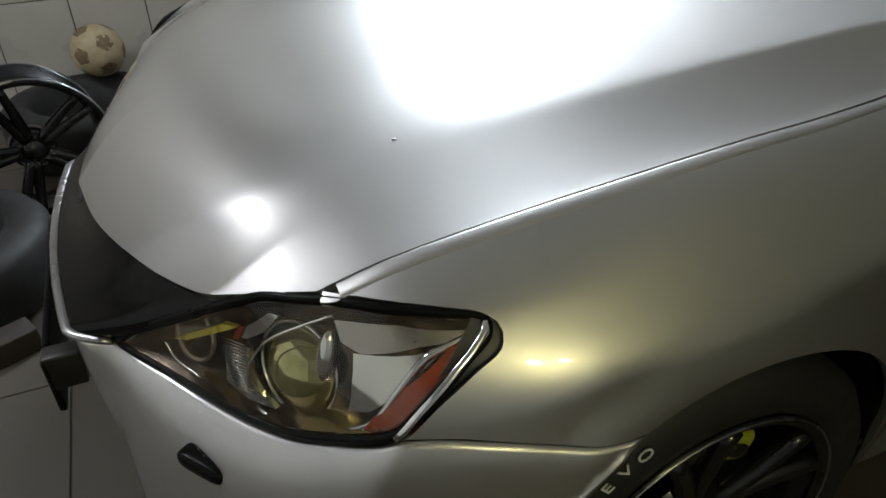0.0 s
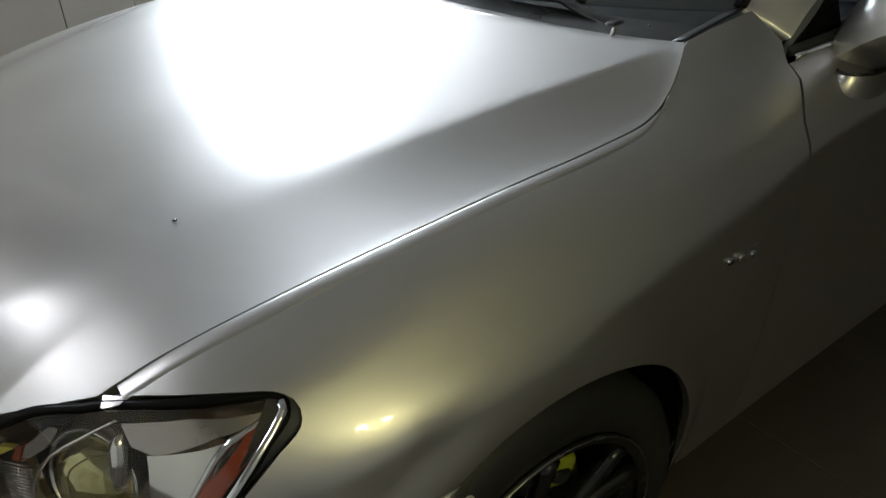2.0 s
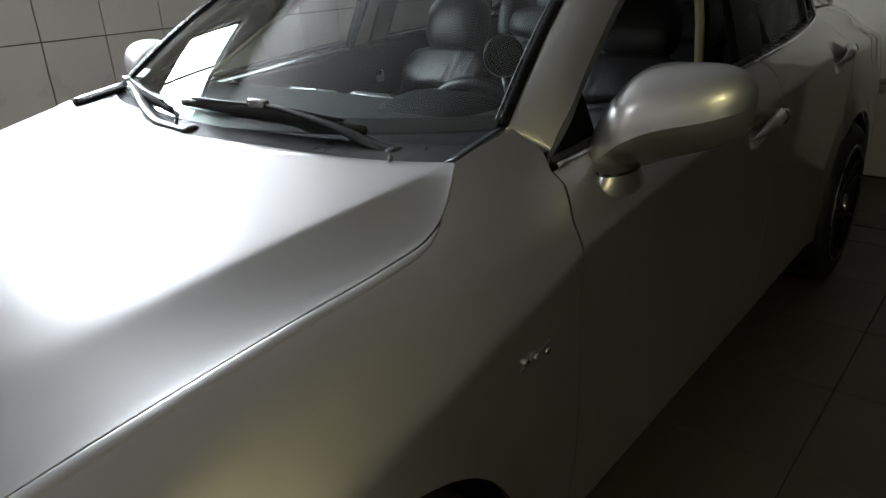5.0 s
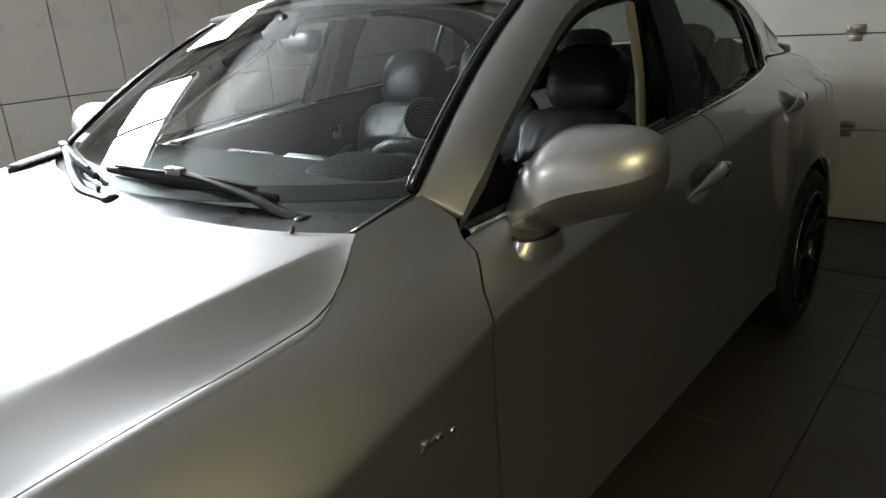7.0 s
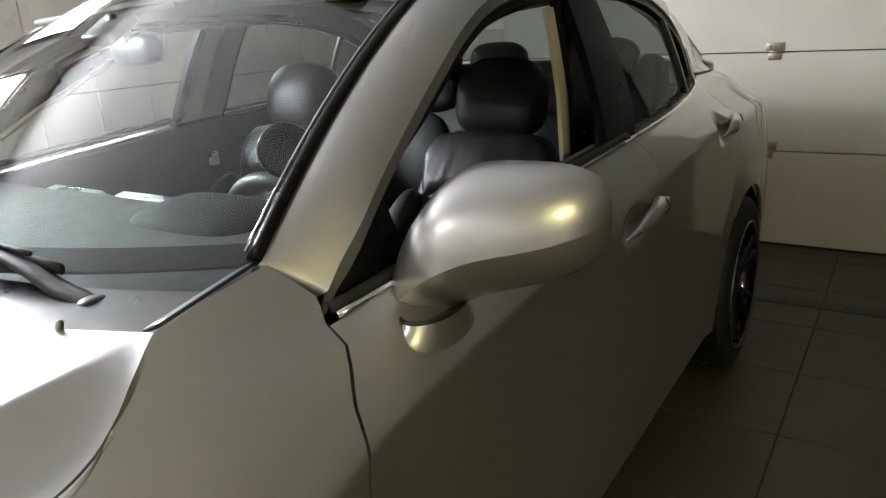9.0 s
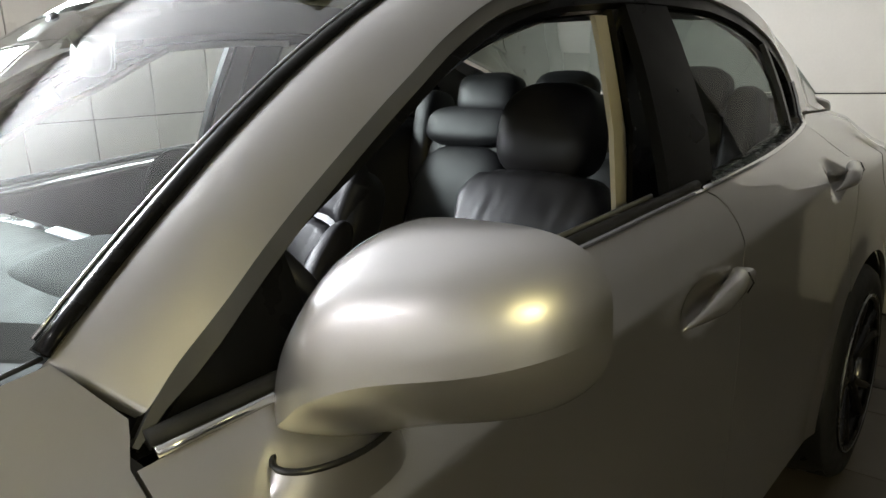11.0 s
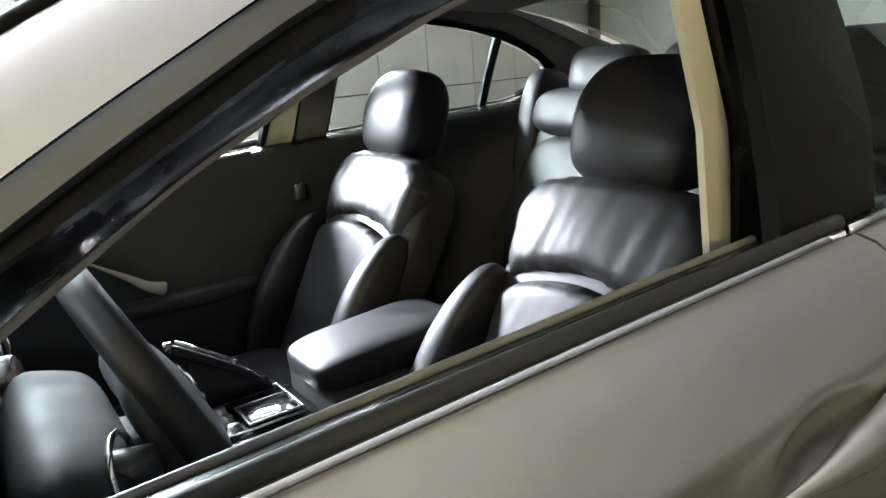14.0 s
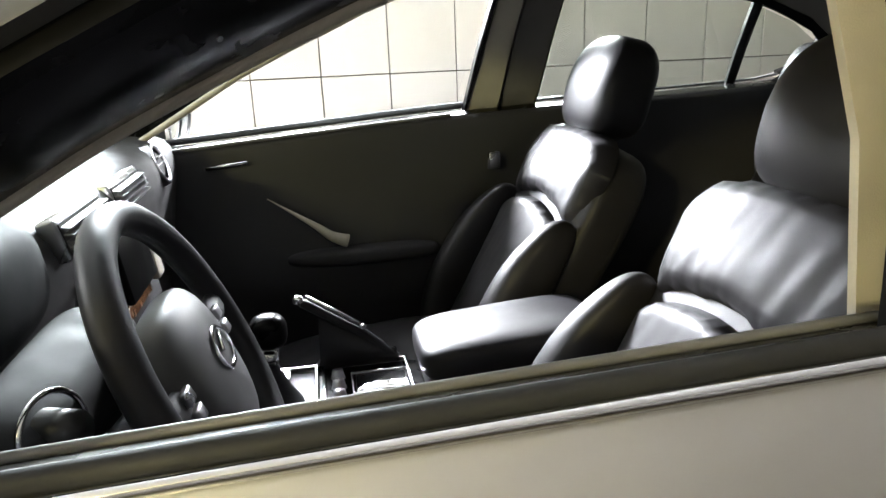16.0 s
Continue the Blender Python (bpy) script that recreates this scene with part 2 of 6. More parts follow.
def lathe_bm(profile, n=48, axis="Y"):
    """Turns (radius, height) pairs about an axis through the origin."""
    bm = bmesh.new()
    rows = []
    for r, h in profile:
        row = []
        for k in range(n):
            a = 2 * math.pi * k / n
            c, s = r * math.cos(a), r * math.sin(a)
            row.append(bm.verts.new({"Y": (c, h, s), "Z": (c, s, h), "X": (h, c, s)}[axis]))
        rows.append(row)
    for a, b in zip(rows, rows[1:]):
        for k in range(n):
            bm.faces.new((a[k], a[(k + 1) % n], b[(k + 1) % n], b[k]))
    bmesh.ops.recalc_face_normals(bm, faces=bm.faces[:])
    return bm


def pad_bm(a, b, c, p=2.6, q=2.6, nu=32, nv=18, shape=None):
    """A rounded cushion: a superellipsoid of half sizes a, b, c; shape(point) bends it."""
    def sg(v, e):
        return math.copysign(abs(v) ** (2 / e), v)
    bm = bmesh.new()
    rows = []
    for j in range(1, nv):
        t = -math.pi / 2 + math.pi * j / nv
        rows.append([bm.verts.new((a * sg(math.cos(t), q) * sg(math.cos(2 * math.pi * i / nu), p),
                                   b * sg(math.cos(t), q) * sg(math.sin(2 * math.pi * i / nu), p), c * sg(math.sin(t), q))) for i in range(nu)])
    lo, hi = bm.verts.new((0, 0, -c)), bm.verts.new((0, 0, c))
    for r0, r1 in zip(rows, rows[1:]):
        for i in range(nu):
            bm.faces.new((r0[i], r0[(i + 1) % nu], r1[(i + 1) % nu], r1[i]))
    for i in range(nu):
        bm.faces.new((lo, rows[0][(i + 1) % nu], rows[0][i]))
        bm.faces.new((hi, rows[-1][i], rows[-1][(i + 1) % nu]))
    if shape:
        for v in bm.verts:
            v.co = Vector(shape(v.co))
    return bm


def pchip(xs, ys):
    """A smooth curve through knots that does not overshoot."""
    xs, ys = np.array(xs, float), np.array(ys, float)
    h, d = np.diff(xs), np.diff(ys) / np.diff(xs)
    m = np.zeros(len(xs))
    m[0], m[-1] = d[0], d[-1]
    for i in range(1, len(xs) - 1):
        if d[i - 1] * d[i] > 0:
            w1, w2 = 2 * h[i] + h[i - 1], h[i] + 2 * h[i - 1]
            m[i] = (w1 + w2) / (w1 / d[i - 1] + w2 / d[i])

    def f(x):
        x = np.asarray(x, float)
        i = np.clip(np.searchsorted(xs, x) - 1, 0, len(xs) - 2)
        t = (np.clip(x, xs[0], xs[-1]) - xs[i]) / h[i]
        return ((1 + 2 * t) * (1 - t) ** 2 * ys[i] + t * (1 - t) ** 2 * h[i] * m[i] + t * t * (3 - 2 * t) * ys[i + 1] + t * t * (t - 1) * h[i] * m[i + 1])
    return f


def smooth_line(points, n=40):
    """Evenly runs a smooth curve through a few points of any dimension."""
    p = np.array(points, float)
    s = np.r_[0, np.cumsum(np.linalg.norm(np.diff(p, axis=0), axis=1))]
    q = np.linspace(0, s[-1], n)
    return np.stack([pchip(s, p[:, k])(q) for k in range(p.shape[1])], 1)


def inside(poly, pts):
    x, y = pts[:, 0], pts[:, 1]
    hit = np.zeros(len(pts), bool)
    a, b = poly, np.roll(poly, -1, axis=0)
    for (x0, y0), (x1, y1) in zip(a, b):
        if y0 != y1:
            hit ^= ((y0 > y) != (y1 > y)) & (x < (x1 - x0) * (y - y0) / (y1 - y0) + x0)
    return hit


def dense(poly, step):
    out = []
    for a, b in zip(poly, np.roll(poly, -1, axis=0)):
        k = max(1, int(math.ceil(np.linalg.norm(b - a) / step)))
        out += [a + (b - a) * i / k for i in range(k)]
    return np.array(out)


def panel_bm(poly, fn, step, out, depth=0.012, ridge=None):
    """A sheet-metal panel: the outline poly in two parameters, laid on the surface fn(U, V) -> points, with its edges turned in.
    out: roughly which way is outside. Returns the bmesh and its normals."""
    edge = dense(np.array(poly, float), step)
    lo, hi = edge.min(0), edge.max(0)
    gx, gy = np.meshgrid(np.arange(lo[0], hi[0], step), np.arange(lo[1], hi[1], step))
    grid = np.stack([gx.ravel(), gy.ravel()], 1) + step * 0.37
    grid = grid[inside(edge, grid)]
    if len(grid):
        near = np.min(np.linalg.norm(grid[:, None] - edge[None], axis=2), axis=1)
        grid = grid[near > step * 0.55]
    if ridge is not None:
        line = ridge[inside(edge, ridge)]
        line = line[np.min(np.linalg.norm(line[:, None] - edge[None], axis=2), axis=1) > step * 0.5]
        grid = np.r_[grid[np.min(np.linalg.norm(grid[:, None] - line[None], axis=2), axis=1) > step * 0.7], line]
    pts = np.r_[edge, grid]
    verts, _, faces, *_ = geometry.delaunay_2d_cdt([Vector(p) for p in pts], [], [list(range(len(edge)))], 1, 1e-7)
    uv = np.array([(v.x, v.y) for v in verts])
    e = 1e-3
    p = fn(uv[:, 0], uv[:, 1])
    du = fn(uv[:, 0] + e, uv[:, 1]) - fn(uv[:, 0] - e, uv[:, 1])
    dv = fn(uv[:, 0], uv[:, 1] + e) - fn(uv[:, 0], uv[:, 1] - e)
    nrm = np.cross(du, dv)
    nrm /= np.maximum(np.linalg.norm(nrm, axis=1, keepdims=True), 1e-12)
    nrm *= np.where((nrm @ np.array(out, float)) < 0, -1, 1)[:, None]
    bm = bmesh.new()
    vs = [bm.verts.new(q) for q in p]
    count = {}
    for f in faces:
        a, b, c = f[0], f[1], f[2]
        if np.dot(np.cross(p[b] - p[a], p[c] - p[a]), nrm[a]) < 0:
            b, c = c, b
        bm.faces.new((vs[a], vs[b], vs[c]))
        for i, j in ((a, b), (b, c), (c, a)):
            count[(i, j)] = 1
    normals = [tuple(n) for n in nrm]
    for (i, j) in list(count):
        if (j, i) in count:
            continue
        side = np.cross(p[j] - p[i], nrm[i])
        side = side / max(np.linalg.norm(side), 1e-9)
        row = []
        for k in (i, j):
            top, low = bm.verts.new(p[k]), bm.verts.new(p[k] - nrm[k] * depth)
            normals += [tuple(side), tuple(side)]
            row.append((top, low))
        bm.faces.new((row[0][0], row[0][1], row[1][1], row[1][0]))
    return bm, normals


def panel(name, poly, fn, step, out, mat, parent, depth=0.012, label="", ridge=None):
    bm, normals = panel_bm(poly, fn, step, out, depth, ridge)
    return part(name, bm, mat, parent, label, True, normals)

# ---- the garage ----
X0, X1, Y0, Y1, ZC = -2.2, 5.22, -2.9, 2.085, 2.5

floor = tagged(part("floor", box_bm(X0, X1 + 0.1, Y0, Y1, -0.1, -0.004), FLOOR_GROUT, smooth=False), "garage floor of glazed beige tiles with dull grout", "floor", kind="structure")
wt = box_bm(X0, WIN[0], Y1, Y1 + 0.15, 0, ZC)
box_bm(WIN[1], WIN_2[0], Y1, Y1 + 0.15, 0, ZC, bm=wt)
box_bm(WIN_2[1], X1 + 0.15, Y1, Y1 + 0.15, 0, ZC, bm=wt)
for w in (WIN, WIN_2):
    box_bm(w[0], w[1], Y1, Y1 + 0.15, 0, w[2], bm=wt)
    box_bm(w[0], w[1], Y1, Y1 + 0.15, w[3], ZC, bm=wt)
wall_tiled = tagged(part("wall_tiled", wt, GROUT, smooth=False), "garage wall of pale upright tiles with dark joints", "wall", kind="structure")
tagged(part("wall_front", box_bm(X0 - 0.15, X0, Y0 - 0.15, Y1 + 0.15, 0, ZC), PALE_WALL, smooth=False), "plain white garage wall ahead of the car", "wall", kind="structure")
# The near wall is out of view; its two tones shape the car's reflections.
tagged(part("wall_near", box_bm(1.0, X1 + 0.15, Y0 - 0.15, Y0, 0, ZC), SHADED_WALL, smooth=False), "unseen garage wall, shade put into its dark colour", "wall", kind="structure")
tagged(part("wall_near_front", box_bm(X0, 1.0, Y0 - 0.15, Y0, 0, ZC), PLASTER, smooth=False), "plain grey garage wall beside the car's front", "wall", kind="structure")
tagged(part("ceiling", box_bm(X0 - 0.15, X1 + 0.15, Y0 - 0.15, Y1 + 0.15, ZC, ZC + 0.12), CEILING, smooth=False), "plain pale garage ceiling", "ceiling", kind="structure")
# Darkened wall covers the door's unseen end, so the car's side reflects less.
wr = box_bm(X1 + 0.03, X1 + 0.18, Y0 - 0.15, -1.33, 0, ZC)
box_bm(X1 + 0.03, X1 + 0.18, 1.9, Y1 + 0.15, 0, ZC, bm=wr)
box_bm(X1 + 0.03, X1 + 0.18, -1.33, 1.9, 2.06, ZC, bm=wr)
tagged(part("wall_rear", wr, SHADED_WALL, smooth=False), "wall round the garage door, coloured dark for shade", "wall", kind="structure")

# sectional door behind the car
garage_door = empty("garage_door", "cream sectional garage door with steel hinges, closed", "garage door", kind="structure")
for k in range(4):
    z0 = 0.012 + 0.515 * k
    part("panel", box_bm(X1 - 0.02, X1 + 0.02, -1.38, 1.95, z0, z0 + 0.509, bevel=0.004), DOOR_PAINT, garage_door, smooth=False)
part("seal", box_bm(X1 - 0.012, X1 + 0.012, -1.38, 1.95, 0.0, 0.013), RUBBER, garage_door, "black rubber floor seal", smooth=False)
for k in range(3):
    for y in (-0.70, 0.35, 1.4):
        z = 0.527 + 0.515 * k
        hinge = part("hinge", box_bm(X1 - 0.026, X1 - 0.019, y - 0.045, y + 0.045, z + 0.008, z + 0.045, bevel=0.002), STEEL, garage_door, "galvanised steel hinge")
        part("leaf", box_bm(X1 - 0.026, X1 - 0.019, y - 0.03, y + 0.03, z - 0.042, z - 0.006, bevel=0.002), STEEL, hinge)
        part("pin", tube_bm([(X1 - 0.03, y - 0.045, z), (X1 - 0.03, y + 0.045, z)], 0.007), STEEL, hinge)
        for dy in (-0.025, 0.025):
            part("bolt", lathe_bm([(0.0, -0.004), (0.006, -0.004), (0.007, 0.0)], 10, "X"), STEEL, hinge).location = (X1 - 0.027, y + dy, z + 0.028)

# drain channel across the floor near the door
drain = empty("floor_drain", "dark narrow drain channel across the floor", "drain", kind="structure")
part("grate", box_bm(4.32, 4.40, Y0 + 0.02, Y1 - 0.02, -0.003, 0.004, bevel=0.002), BLACK_TRIM, drain, smooth=False)

# high windows in the tiled wall


def high_window(name, w):
    win = empty(name, "high bright window in the tiled wall", "window", kind="structure")
    for z in (w[2] + 0.015, w[3] - 0.015):
        part("window_frame", box_bm(w[0], w[1], Y1 + 0.03, Y1 + 0.08, z - 0.015, z + 0.015, bevel=0.004), PLASTER, win)
    for x in (w[0] + 0.015, (w[0] + w[1]) / 2, w[1] - 0.015):
        part("window_frame", box_bm(x - 0.015, x + 0.015, Y1 + 0.03, Y1 + 0.08, w[2] + 0.03, w[3] - 0.03, bevel=0.004), PLASTER, win)
    part("pane", box_bm(w[0], w[1], Y1 + 0.11, Y1 + 0.115, w[2], w[3]), GLOW, win, "bright frosted pane", smooth=False)


high_window("window_1", WIN)
high_window("window_2", WIN_2)

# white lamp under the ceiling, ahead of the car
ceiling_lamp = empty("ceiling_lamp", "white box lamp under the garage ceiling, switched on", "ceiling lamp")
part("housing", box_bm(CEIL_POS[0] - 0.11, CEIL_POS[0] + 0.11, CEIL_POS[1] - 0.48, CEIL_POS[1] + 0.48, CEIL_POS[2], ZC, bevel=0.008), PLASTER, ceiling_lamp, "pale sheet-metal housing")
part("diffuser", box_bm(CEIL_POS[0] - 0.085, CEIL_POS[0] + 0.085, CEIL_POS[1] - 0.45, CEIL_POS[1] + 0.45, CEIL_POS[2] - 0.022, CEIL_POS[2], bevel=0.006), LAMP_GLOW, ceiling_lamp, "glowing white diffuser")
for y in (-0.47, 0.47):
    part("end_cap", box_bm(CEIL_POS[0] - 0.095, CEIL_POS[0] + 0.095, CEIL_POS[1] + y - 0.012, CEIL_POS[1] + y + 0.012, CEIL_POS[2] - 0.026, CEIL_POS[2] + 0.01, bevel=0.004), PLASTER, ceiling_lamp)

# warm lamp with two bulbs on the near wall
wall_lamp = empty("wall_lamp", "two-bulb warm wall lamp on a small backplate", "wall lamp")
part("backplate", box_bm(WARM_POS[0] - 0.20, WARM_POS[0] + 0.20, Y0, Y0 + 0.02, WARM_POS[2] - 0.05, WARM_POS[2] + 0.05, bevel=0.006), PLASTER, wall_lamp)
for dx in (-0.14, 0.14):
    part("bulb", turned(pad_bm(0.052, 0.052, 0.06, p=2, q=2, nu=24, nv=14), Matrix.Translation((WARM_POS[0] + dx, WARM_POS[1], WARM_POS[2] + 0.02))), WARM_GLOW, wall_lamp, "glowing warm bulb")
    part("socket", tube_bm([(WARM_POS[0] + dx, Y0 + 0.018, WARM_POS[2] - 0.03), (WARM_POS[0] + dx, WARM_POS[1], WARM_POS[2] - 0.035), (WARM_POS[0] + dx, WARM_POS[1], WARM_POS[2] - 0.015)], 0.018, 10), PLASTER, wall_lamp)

# ---- the car: surfaces ----
# x runs from nose to tail, y across (driver's side negative), z up
WHEEL_F, WHEEL_R, HUB_Z, ARCH = 1.0, 3.65, 0.345, 0.334
GAP = smooth_line([(0.526, 0.671, 0.766), (0.612, 0.688, 0.801), (0.745, 0.710, 0.834), (0.89, 0.729, 0.861), (1.055, 0.743, 0.884),
                   (1.20, 0.752, 0.899), (1.285, 0.753, 0.909), (1.325, 0.750, 0.922), (1.362, 0.741, 0.944), (1.395, 0.727, 0.970), (1.444, 0.698, 0.994)], 60)
gap_y, gap_z = pchip(GAP[:, 0], GAP[:, 1]), pchip(GAP[:, 0], GAP[:, 2])
# body-side lines: knots in x, then height and half width of each line
LX = [0.40, 0.53, 0.60, 0.80, 1.03, 1.28, 1.45, 1.62, 2.10, 2.62, 3.30, 3.72, 4.20, 4.55]
LINES = [
    ([0.2, 0.2, 0.2, 0.2, 0.2, 0.2, 0.2, 0.2, 0.2, 0.2, 0.2, 0.2, 0.2, 0.2], [0.74, 0.7878, 0.81, 0.855, 0.86, 0.85, 0.845, 0.845, 0.845, 0.845, 0.85, 0.86, 0.83, 0.74]),
    ([0.5, 0.5, 0.5, 0.5, 0.5, 0.5, 0.5, 0.5, 0.5, 0.5, 0.5, 0.5, 0.5, 0.5], [0.72, 0.8124, 0.862, 0.908, 0.912, 0.89, 0.878, 0.868, 0.862, 0.864, 0.872, 0.885, 0.86, 0.78]),
    ([0.6, 0.6366, 0.655, 0.7, 0.725, 0.765, 0.795, 0.83, 0.875, 0.905, 0.93, 0.93, 0.9, 0.87], [0.68, 0.7928, 0.836, 0.889, 0.9, 0.892, 0.884, 0.873, 0.873, 0.878, 0.872, 0.865, 0.83, 0.745]),
    ([0.68, 0.7245, 0.745, 0.785, 0.81, 0.84, 0.862, 0.888, 0.925, 0.957, 0.985, 0.98, 0.955, 0.93], [0.63, 0.7481, 0.79, 0.825, 0.841, 0.845, 0.84, 0.83, 0.84, 0.852, 0.825, 0.79, 0.74, 0.655]),
    ([0.7, 0.766, 0.7951, 0.8434, 0.8792, 0.9063, 0.925, 0.944, 0.972, 1.006, 1.036, 1.035, 1.01, 0.98], [0.6, 0.6955, 0.71, 0.743, 0.766, 0.778, 0.772, 0.768, 0.793, 0.812, 0.765, 0.73, 0.68, 0.6]),
    ([0.72, 0.7676, 0.7969, 0.8452, 0.881, 0.9081, 0.996, 1.018, 1.03, 1.05, 1.07, 1.06, 1.03, 1.0], [0.58, 0.6722, 0.6858, 0.7179, 0.7412, 0.753, 0.696, 0.702, 0.74, 0.77, 0.72, 0.68, 0.63, 0.55]),
]
line_z = [pchip(LX, z) for z, _ in LINES]
line_w = [pchip(LX, w) for _, w in LINES]
# the two top lines follow the hood joint
GX = [round(0.53 + 0.025 * k, 3) for k in range(31)]
for k, dz, dw in ((4, -0.0060, 1.0), (5, 0.0, 0.0)):
    line_z[k] = pchip([0.40] + GX + LX[6:], [LINES[k][0][0]] + [float(gap_z(x)) + dz for x in GX] + LINES[k][0][6:])
    line_w[k] = pchip([0.40] + GX + LX[6:], [LINES[k][1][0]] + [float(gap_y(x)) + dw * (0.023 - 0.010 * min(1.0, max(0.0, (x - 0.85) / 0.4))) for x in GX] + LINES[k][1][6:])


HANDLE_CUPS = ((2.462, 0.856), (3.285, 0.932))


def body_w(x, z):
    """Half width of the body side at x, z."""
    x, z = np.asarray(x, float), np.asarray(z, float)
    Z, W = np.stack([f(x) for f in line_z]), np.stack([f(x) for f in line_w])
    h = np.maximum(np.diff(Z, axis=0), 1e-4)
    d = np.diff(W, axis=0) / h
    m = np.zeros_like(W)
    m[0], m[-1] = d[0], d[-1]
    for i in range(1, len(Z) - 1):
        w1, w2 = 2 * h[i] + h[i - 1], h[i] + 2 * h[i - 1]
        ok = d[i - 1] * d[i] > 0
        m[i] = np.where(ok, (w1 + w2) / np.where(ok, w1 / np.where(ok, d[i - 1], 1) + w2 / np.where(ok, d[i], 1), 1), 0)
    m[4] = np.maximum(m[4], 1.3 * d[3])
    out = W[0] + (z - Z[0]) * m[0]
    for i in range(len(Z) - 1):
        t = (z - Z[i]) / h[i]
        v = (1 + 2 * t) * (1 - t) ** 2 * W[i] + t * (1 - t) ** 2 * h[i] * m[i] + t * t * (3 - 2 * t) * W[i + 1] + t * t * (t - 1) * h[i] * m[i + 1]
        out = np.where(z >= Z[i], v, out)
    out = np.where(z > Z[-1], W[-1] + np.clip((z - Z[-1]) * m[-1], -0.03, 0.0), out)
    for cx in (WHEEL_F, WHEEL_R):
        far = np.hypot(x - cx, z - HUB_Z)
        lip = np.clip(1 - (far - ARCH) / 0.075, 0, 1)
        out = out + 0.011 * lip * lip * (3 - 2 * lip)
    # soft crease along the fender's shoulder
    zc = np.interp(x, (0.75, 1.16, 1.235, 1.41, 1.54, 1.63), (0.808, 0.883, 0.893, 0.913, 0.923, 0.929))
    fade = np.clip((x - 0.80) / 0.2, 0, 1) * np.clip((1.74 - x) / 0.16, 0, 1)
    out = out + 0.003 * fade * np.exp(-0.5 * ((z - zc) / 0.012) ** 2)
    for cx, cz in HANDLE_CUPS:
        r = np.clip(((x - cx) / 0.092) ** 2 + ((z - cz) / 0.052) ** 2, 0, 1)
        out = out - 0.022 * (1 - r) ** 1.5
    return out


def side(sign):
    def fn(x, z):
        return np.stack([np.asarray(x, float), sign * body_w(x, z), np.asarray(z, float)], 1)
    return fn


crease_y = pchip([0.20, 0.308, 0.384, 0.462, 0.538, 0.61, 0.835, 1.14, 1.44], [0.20, 0.322, 0.393, 0.443, 0.471, 0.493, 0.546, 0.619, 0.692])
crease_z = pchip([0.20, 0.30, 0.383, 0.498, 0.61, 0.692, 0.835, 0.986, 1.14, 1.296, 1.445], [0.690, 0.730, 0.760, 0.797, 0.826, 0.846, 0.878, 0.909, 0.938, 0.965, 0.990])
HX = [0.2, 0.40, 0.526, 0.612, 0.745, 0.89, 1.055, 1.20, 1.285, 1.325, 1.362, 1.395, 1.444, 1.50]
hood_gy = pchip(HX, [0.50, 0.575, 0.671, 0.688, 0.710, 0.729, 0.743, 0.752, 0.753, 0.750, 0.741, 0.727, 0.702, 0.702])
hood_gz = pchip(HX, [0.64, 0.712, 0.766, 0.801, 0.834, 0.861, 0.884, 0.899, 0.909, 0.922, 0.944, 0.968, 0.989, 0.99])
nose_x = pchip([0, 0.15, 0.289, 0.39, 0.47, 0.562, 0.72], [0.240, 0.262, 0.301, 0.338, 0.372, 0.413, 0.50])


def hood_z(x, y):
    a = np.abs(y)
    yc, zc, yg, zg = crease_y(x), crease_z(x), hood_gy(x), hood_gz(x)
    inner = zc + 0.026 * (1 - (a / yc) ** 2)
    s = np.clip((a - yc) / np.maximum(yg - yc, 1e-3), -0.3, 1.0)
    outer = zg + (zc - zg) * (1 - s) ** 1.35
    soft = 0.0025
    z = (inner + outer - np.sqrt((inner - outer) ** 2 + soft ** 2)) / 2
    d = np.clip(1 - (x - nose_x(a)) / 0.22, 0, 1.3)
    return z - 0.085 * np.clip(1 - (a / 0.56) ** 3, 0, 1) * d ** 2.4


def hood_fn(x, y):
    return np.stack([np.asarray(x, float), np.asarray(y, float), hood_z(x, y)], 1)


belt_z = pchip([1.60, 1.80, 2.10, 2.60, 3.0, 3.40, 3.60], [0.941, 0.953, 0.974, 1.006, 1.022, 1.043, 1.06])


def house_w(x, z):
    """Half width of the pillars and side glass above the belt line."""
    b = belt_z(x)
    up = np.maximum(np.asarray(z) - b, -0.1)
    return body_w(x, np.minimum(b, z)) - 0.012 - 0.30 * up - 0.42 * np.maximum(up, 0) ** 2 + 0.012 * np.clip(-up / 0.03, 0, 1)


def proud(x):
    """How far the front of the door frame stands out over the side glass."""
    x = np.asarray(x, float)
    return 0.022 * np.clip((x - 1.62) / 0.10, 0, 1) * np.clip((2.75 - x) / 0.40, 0, 1)


def house(sign, inset=0.0):
    def fn(x, z):
        return np.stack([np.asarray(x, float), sign * (house_w(x, z) - inset), np.asarray(z, float)], 1)
    return fn


def shield(u, v):
    """Windshield, u from -1 to 1 across, v from 0 at the cowl to 1 at the roof."""
    lo = Vector((1.435 + 0.175 * u * u, 0.690 * u, 0.990 + 0.022 * u * u))
    hi = Vector((2.035 + 0.085 * u * u, 0.590 * u, 1.385 - 0.065 * u * u))
    return lo.lerp(hi, v) + Vector((-0.35, 0, 1)).normalized() * 0.022 * 4 * v * (1 - v)


def roof_pt(u, v):
    a = shield(u, 1)
    b = Vector((3.36 - 0.03 * u * u, 0.580 * u, 1.368 - 0.03 * u * u))
    return a.lerp(b, v) + Vector((0, 0.03 * u * math.sin(math.pi * v), 0.042 * math.sin(math.pi * v)))


